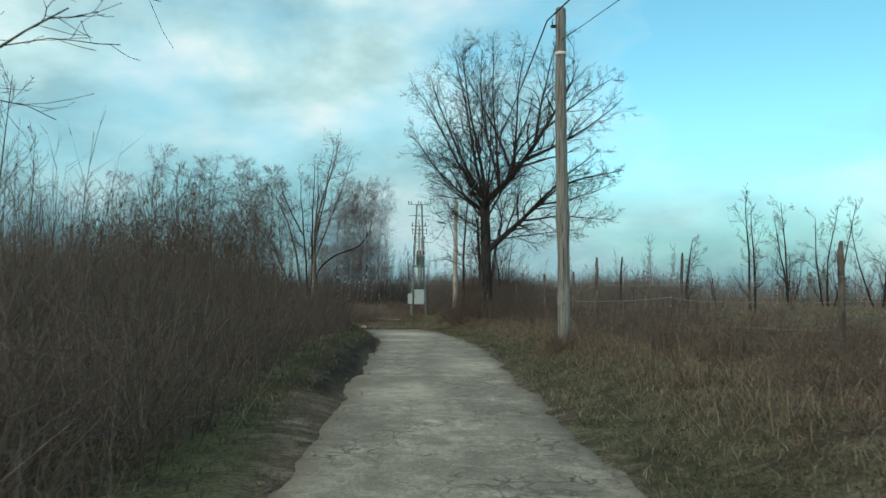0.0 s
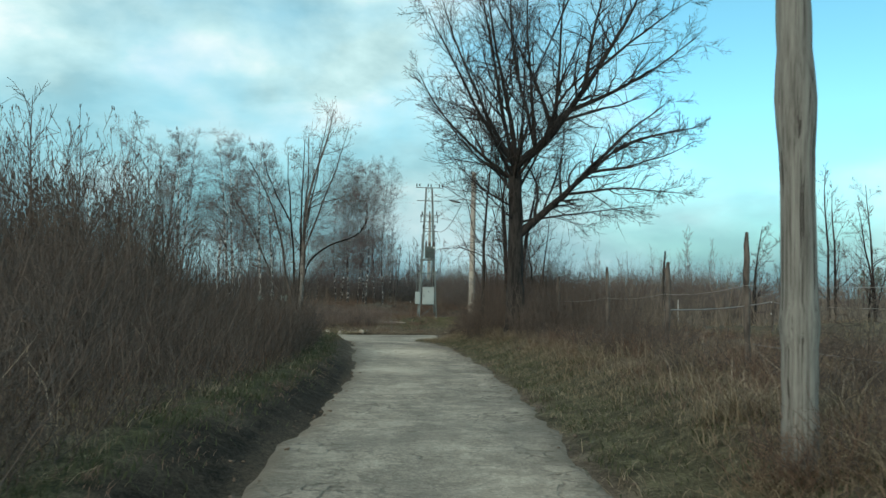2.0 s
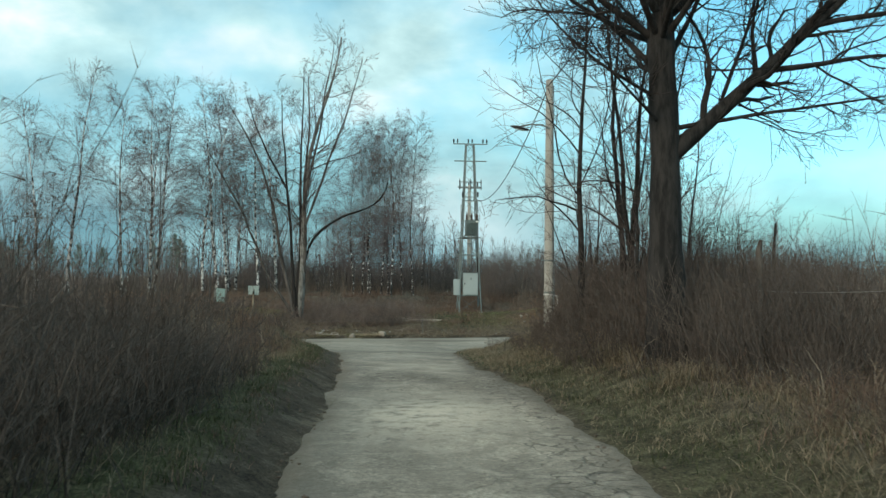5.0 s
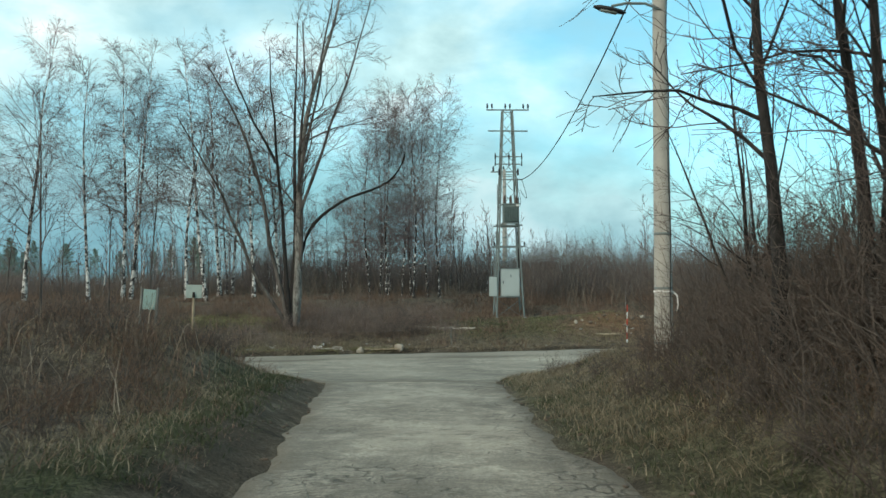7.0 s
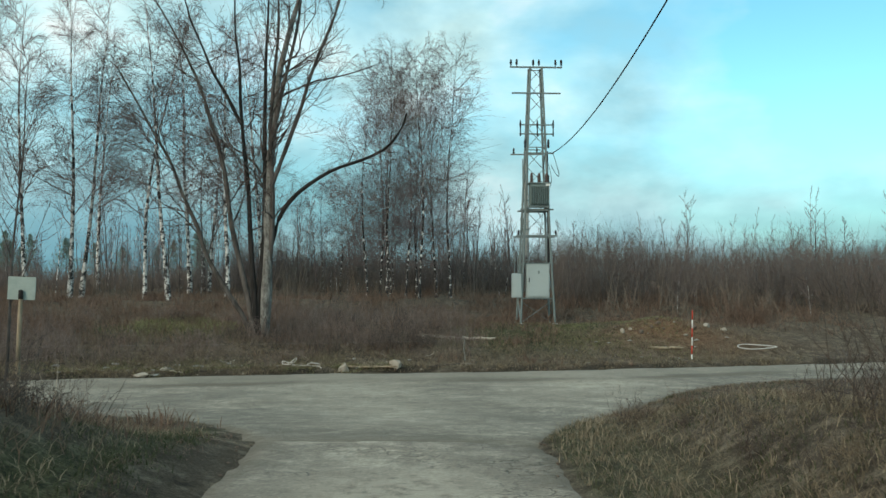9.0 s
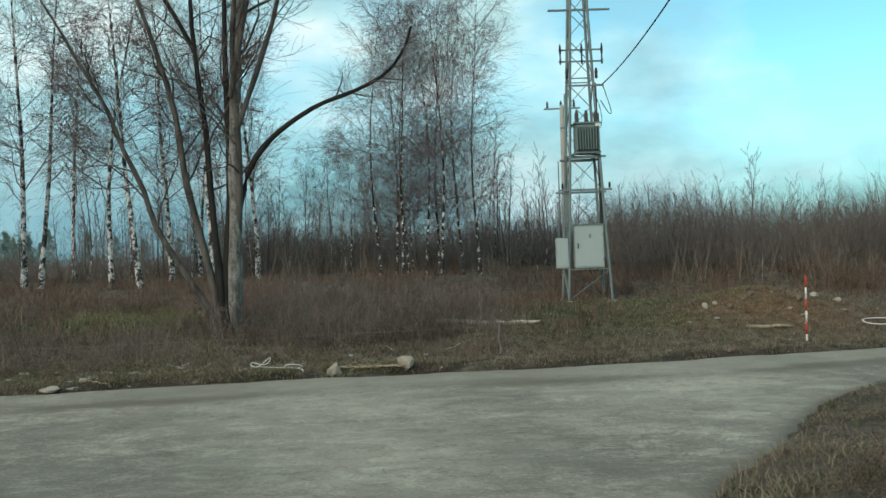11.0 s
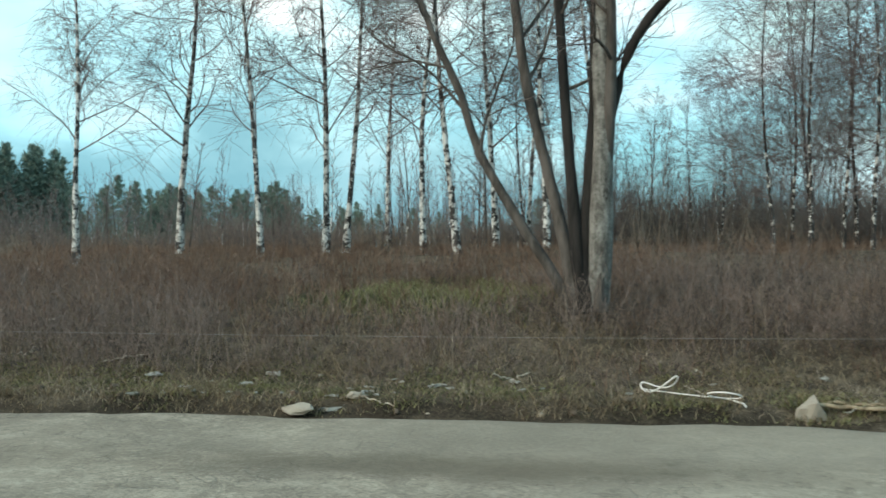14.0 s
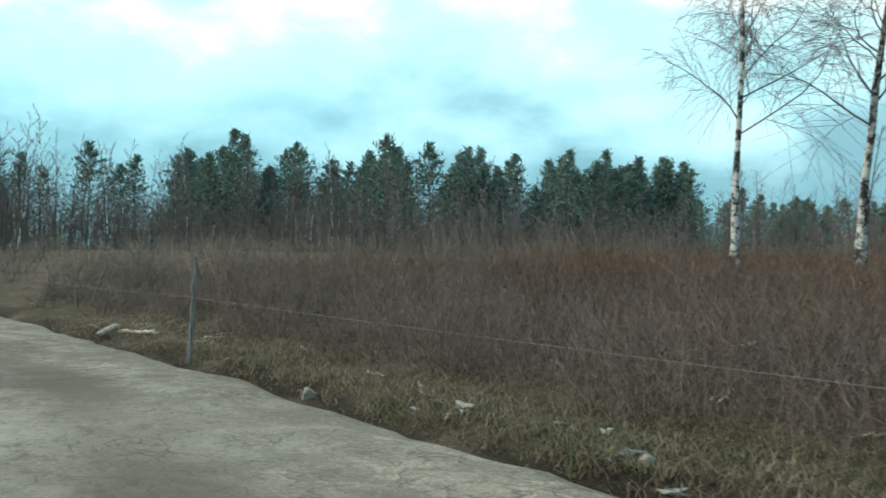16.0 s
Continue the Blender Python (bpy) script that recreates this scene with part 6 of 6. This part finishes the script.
fence_post(23.2, 65.6, 6.0, 0.14, (0.2, 0.0), "tall bare grey snag standing by the field")

cable((6.1, 23.4, 0.66), (7.1, 12.6, 0.7), 0.05, 0.0026, "slack pale electric fence tape", "fence_wire", "fence_wire", "fence")
tagged(part("marker_stake", bar((17.3, 60.4, gz(17.3, 60.4) - 0.1), (17.32, 60.4, 1.12), 0.09, 0.05), M["white"]), "short white stake at the field's edge", "stake")

ROADF = [(1.2, 69.85), (-18.75, 64.45), (-34, 61.9)]
for k, (x, y) in enumerate(ROADF):
    fence_post(x, y, (0.75, 1.45, 1.2)[k], (0.024, 0.034, 0.034)[k], (0.02 * (k % 3 - 1), 0.02), "short weathered fence post on the bank", mat="wood", crook=0.016)
for (xa, ya), (xb, yb), lift in zip(ROADF, ROADF[1:], ((0.62, 0.90), (0.90, 0.8))):
    cable((xa, ya - 0.05, gz(xa, ya) + lift[0]), (xb, yb - 0.05, gz(xb, yb) + lift[1]), 0.08, 0.0018, "thin pale fence wire along the bank", "fence_wire", "fence_wire", "fence")


# ---------------------------------------------------------------- signs and the marker
s1 = empty("notice_board", Matrix.Translation((-5.42, 55.36, gz(-5.42, 55.36) - 0.08)) @ Matrix.Rotation(radians(-8), 4, "Z"))
part("board", box((0.30, 0.02, 0.44), (0.02, -0.012, 1.64), 0.004, Matrix.Rotation(radians(5), 4, "Y")), M["board"], s1, "weathered blue-green board")
part("post", bar((-0.33, 0, -0.2), (-0.155, 0, 1.90), 0.045), M["wood"], s1)
part("post", bar((0.05, 0, -0.2), (0.215, 0, 1.90), 0.045), M["wood"], s1)
tagged(s1, "weathered blue-green notice board between two leaning grey posts", "sign")
s2 = empty("sign", Matrix.Translation((-4.16, 54.43, gz(-4.16, 54.43) + 0.1)) @ Matrix.Rotation(radians(6), 4, "Z"))
part("plate", box((0.33, 0.012, 0.28), (0, 0.035, 1.53), 0.004, Matrix.Rotation(radians(2), 4, "Y")), M["sign"], s2, "pale grey-green square plate")
part("post", joined([tubes(np.array([[(-0.03, 0, -0.4), (-0.022, 0.004, 0.35), (-0.012, -0.004, 0.8), (-0.004, 0.003, 1.2), (0.004, 0, 1.42)]]), np.array([[0.028, 0.027, 0.026, 0.027, 0.024]]), 8)]), M["lath"], s2, "split yellowish wooden post")
part("post_end", lathe([(0.027, 0), (0.029, 0.03), (0.026, 0.10), (0.012, 0.115)], (0.003, 0, 1.40), 9), M["dark_bark"], s2, "dark end of the post")
tagged(s2, "small pale square sign on a thin split post", "sign")

mx, my = 8.15, 71.3
mk = empty("road_marker", Matrix.Translation((mx, my, gz(mx, my) - 0.12)) @ Matrix.Rotation(radians(1), 4, "Y"))
for k in range(6):
    part("red_band" if k % 2 == 1 else "white_band", lathe([(0.021, 0), (0.021, 0.265)], (0, 0, 0.265 * k), 12), M["red"] if k % 2 else M["white"], mk)
part("cap", lathe([(0.024, 0), (0.015, 0.02)], (0, 0, 1.59), 12), M["red"], mk)
tagged(mk, "slim red and white banded road marker post", "marker")


# ---------------------------------------------------------------- stones, wood and litter on the verge
def lump(seed, sx, sy, sz, detail=3):
    g = np.random.default_rng(seed)
    bm = bmesh.new()
    bmesh.ops.create_icosphere(bm, subdivisions=detail, radius=1)
    cuts = unit(g.normal(size=(11, 3)))
    for v in bm.verts:
        p = np.array(v.co)
        for c in cuts:
            over = p @ c - 0.60
            if over > 0:
                p = p - c * over
        p = p * (1 + 0.035 * g.normal())
        v.co = p * np.array([sx, sy, sz])
    return bm


def stone(x, y, s, seed, mat="stone", label="pale limestone boulder at the road's edge", name="stone", flat=1.0, tall=1.0):
    ob = part(name, lump(seed, s * (1.5 if flat < 1 else 1), s * 0.85, s * 0.88 * flat * tall), M[mat])
    ob.matrix_world = Matrix.Translation((x, y, gz(x, y) + s * 0.22 * flat)) @ Matrix.Rotation(seed * 1.3, 4, "Z")
    return tagged(ob, label, "stone")


stone(-0.74, 68.62, 0.21, 4, tall=1.25)
stone(-7.15, 66.62, 0.17, 31, flat=0.55, label="flat pale stone sunk in the road's ragged edge")
stone(-6.75, 67.15, 0.11, 32, flat=0.55, label="flat pale stone lying in the verge")
stone(-2.1, 68.2, 0.18, 8, "stone", "jagged tan stone with moss", tall=1.5)
stone(-5.8, 66.98, 0.06, 12, "stone", "broken pale stone on the verge")

stone(-15.4, 64.95, 0.12, 15, "stone", "small upright pale stone by the road")
stone(-11.2, 65.9, 0.08, 16, "stone", "small pale stone by the road")


def loop_rope(x, y, label):
    """A stiff white rope: a tall bow at one end, a slack run, a flat bow and a tail."""
    a = np.linspace(0, 2 * np.pi, 34)
    run = np.linspace(0, 1, 14)
    px = np.concatenate([-0.34 - 0.20 * np.cos(a), -0.54 + 0.95 * run, 0.36 + 0.17 * np.sin(a), 0.36 + 0.22 * run])
    py = np.concatenate([0.05 * np.sin(a), 0.04 - 0.06 * run, -0.02 + 0.12 * np.cos(a) - 0.12, -0.02 - 0.22 * run])
    lift = np.concatenate([0.055 * (1 + np.sin(2 * a + 0.8)) + 0.05 * (1 - np.cos(a)), 0.04 * (1 - run) ** 2, 0.055 * (1 - np.cos(a)), 0 * run])
    P = [(x + u, y + v, gz(x + u, y + v) + 0.02 + w) for u, v, w in zip(px, py, lift)]
    return tagged(part("rope", rope_mesh(P, 0.0095), M["rope"]), label, "rope")


loop_rope(-3.3, 68.35, "loose white rope lying in loops on the verge")
t = np.linspace(0, 12.6, 50)
tagged(part("pipe_loop", rope_mesh([(10.6 + 0.62 * math.cos(a), 72.7 + 0.46 * math.sin(a) * (0.62 - 0.38 * math.cos(a)), gz(10.6, 72.7) + 0.04 + 0.075 * (1 + math.sin(a) * (0.62 - 0.38 * math.cos(a)))) for a in np.linspace(0.03, 6.25, 40)], 0.013), M["rope"]), "single loop of thin white pipe on bare earth", "pipe")


def log(x, y, length, r, turn, tilt, label, seed=1, mat="plank"):
    g = np.random.default_rng(seed)
    n = 14
    s = np.linspace(-0.5, 0.5, n) * length
    zz = gz(x, y) + r * 0.8
    P = np.stack([x + s * math.cos(turn), y + s * math.sin(turn), zz + s * tilt], -1)
    P[:, 2] = np.maximum(P[:, 2], ground_z(P[:, 0], P[:, 1]) + r * 0.7)
    P += 0.012 * g.normal(size=P.shape)
    rr = r * (1 - 0.25 * np.linspace(0, 1, n))
    rr[[0, -1]] *= 0.3
    return tagged(part("log", tubes(P[None], rr[None], 8), M[mat]), label, "log")


log(0.9, 72.3, 2.6, 0.055, -0.02, 0.0, "long bleached pole lying on the grass", 2)
log(7.6, 72.2, 1.2, 0.05, 0.12, 0.0, "short weathered plank by the marker", 3, "lath")
log(-1.5, 68.35, 1.3, 0.024, 0.06, 0.0, "thin weathered lath between two stones", 5, "lath")
log(-1.35, 68.5, 1.2, 0.02, 0.0, 0.03, "thin weathered lath between two stones", 15, "lath")
log(0.6, 68.9, 1.0, 0.018, 0.4, 0.05, "thin dead stick on the verge", 16, "post")
log(-1.2, 68.38, 1.1, 0.022, -0.12, 0.0, "thin weathered lath between two stones", 6, "lath")
log(-22.5, 63.9, 1.6, 0.06, -0.35, 0.0, "broken pale branch beside the road", 7)
log(-21.8, 64.3, 1.1, 0.04, 0.4, 0.1, "broken pale branch beside the road", 8)
log(-9.0, 69.8, 1.4, 0.03, 0.5, 0.15, "dead stick caught in the weeds", 9, "post")
log(-14.5, 69.0, 1.0, 0.025, 2.1, 0.3, "dead stick caught in the weeds", 10)
log(-13.2, 68.6, 0.9, 0.022, 0.6, 0.3, "dead stick caught in the weeds", 11)


def scrap(x, y, s, seed, label, mat="paper"):
    """A crumpled piece of plastic or paper."""
    g = np.random.default_rng(seed)
    bm = bmesh.new()
    bmesh.ops.create_grid(bm, x_segments=5, y_segments=4, size=s)
    for v in bm.verts:
        v.co = Vector((v.co.x * 0.8 + 0.4 * s * g.normal(), v.co.y * 0.4 + 0.2 * s * g.normal(), s * 0.55 * g.random() ** 1.5))
    ret = bmesh.ops.extrude_face_region(bm, geom=bm.faces[:])
    bmesh.ops.translate(bm, vec=(0, 0, -0.008), verts=[e for e in ret["geom"] if isinstance(e, bmesh.types.BMVert)])
    bmesh.ops.recalc_face_normals(bm, faces=bm.faces[:])
    ob = part("litter", bm, M[mat])
    ob.matrix_world = Matrix.Translation((x, y, gz(x, y) + 0.01)) @ Matrix.Rotation(g.random() * 6, 4, "Z")
    return tagged(ob, label, "litter")


g = np.random.default_rng(300)
for k in range(26):
    x = -9.5 + 4.5 * g.random() if k % 2 else -14 + 15 * g.random()
    y = float(along(FAR_EDGE, x)) + 0.3 + 1.2 * g.random() ** 1.6
    scrap(x, y, 0.04 + 0.06 * g.random() ** 2, 301 + k, "crumpled scrap of pale plastic on the verge")
for k in range(20):
    x = -12.5 + 9.5 * g.random()
    scrap(x, float(along(FAR_EDGE, x)) + 0.15 + 1.5 * g.random(), 0.03 + 0.07 * g.random() ** 2, 601 + k, "crumpled scrap of pale plastic on the verge")
for k in range(26):
    x = -24 + 26 * g.random()
    y = float(along(FAR_EDGE, x)) + 0.2 + 2.2 * g.random()
    log(x, y, 0.25 + 0.5 * g.random(), 0.007 + 0.007 * g.random(), 6.28 * g.random(), 0.15 * g.normal(), "short dead stick lying on the verge", 700 + k)
for k in range(14):
    x = 4.5 + 6 * g.random()
    scrap(x, float(along(FAR_EDGE, x)) + 0.5 + 3.5 * g.random(), 0.03 + 0.05 * g.random(), 401 + k, "crumpled scrap of pale plastic on bare soil")
scrap(-17.5, 69.2, 0.11, 450, "pale plastic bag caught in dry weeds")
scrap(6.3, 45.6, 0.06, 451, "small white scrap caught in the thicket")
for k in range(80):
    x = -22 + 32 * g.random()
    s = 0.02 + 0.06 * g.random() ** 2
    stone(x, float(along(FAR_EDGE, x)) + 0.02 + 0.7 * g.random() ** 1.5, s, 500 + k, "soil" if k % 9 else "stone", "small clod of earth at the road's edge", "clod")
crumbs = []
for k in range(520):
    y = 2 + 54 * g.random()
    x = float(along(LANE_L, y)) + 0.12 * g.normal() if k % 2 else float(along(LANE_R, y)) + 0.12 * g.normal()
    r = 0.010 + 0.022 * g.random() ** 2
    v = unit(g.normal(size=(6, 3)) * 0.35 + np.array([[1, 0, 0], [-1, 0, 0], [0, 1, 0], [0, -1, 0], [0, 0, 1], [0, 0, -1]])) * r * np.array([1.2, 1.0, 0.7])
    z = max(gz(x, y), float(road_z(x, y)))
    crumbs.append((v + np.array([x, y, z + 0.3 * r]), np.array([[0, 2, 4], [2, 1, 4], [1, 3, 4], [3, 0, 4], [2, 0, 5], [1, 2, 5], [3, 1, 5], [0, 3, 5]])))
tagged(part("gravel", joined(crumbs), M["soil"]), "loose crumbs of stone along the lane's edges", "gravel", kind="stuff")
for k in range(22):
    a = g.random() * 6.28
    x, y = 8.0 + 2.2 * g.random() * math.cos(a), 74.5 + 1.6 * g.random() * math.sin(a)
    stone(x, y, 0.05 + 0.09 * g.random() ** 2, 540 + k, "soil" if k % 4 else "stone", "lump of rubble on the heap of soil", "rubble")
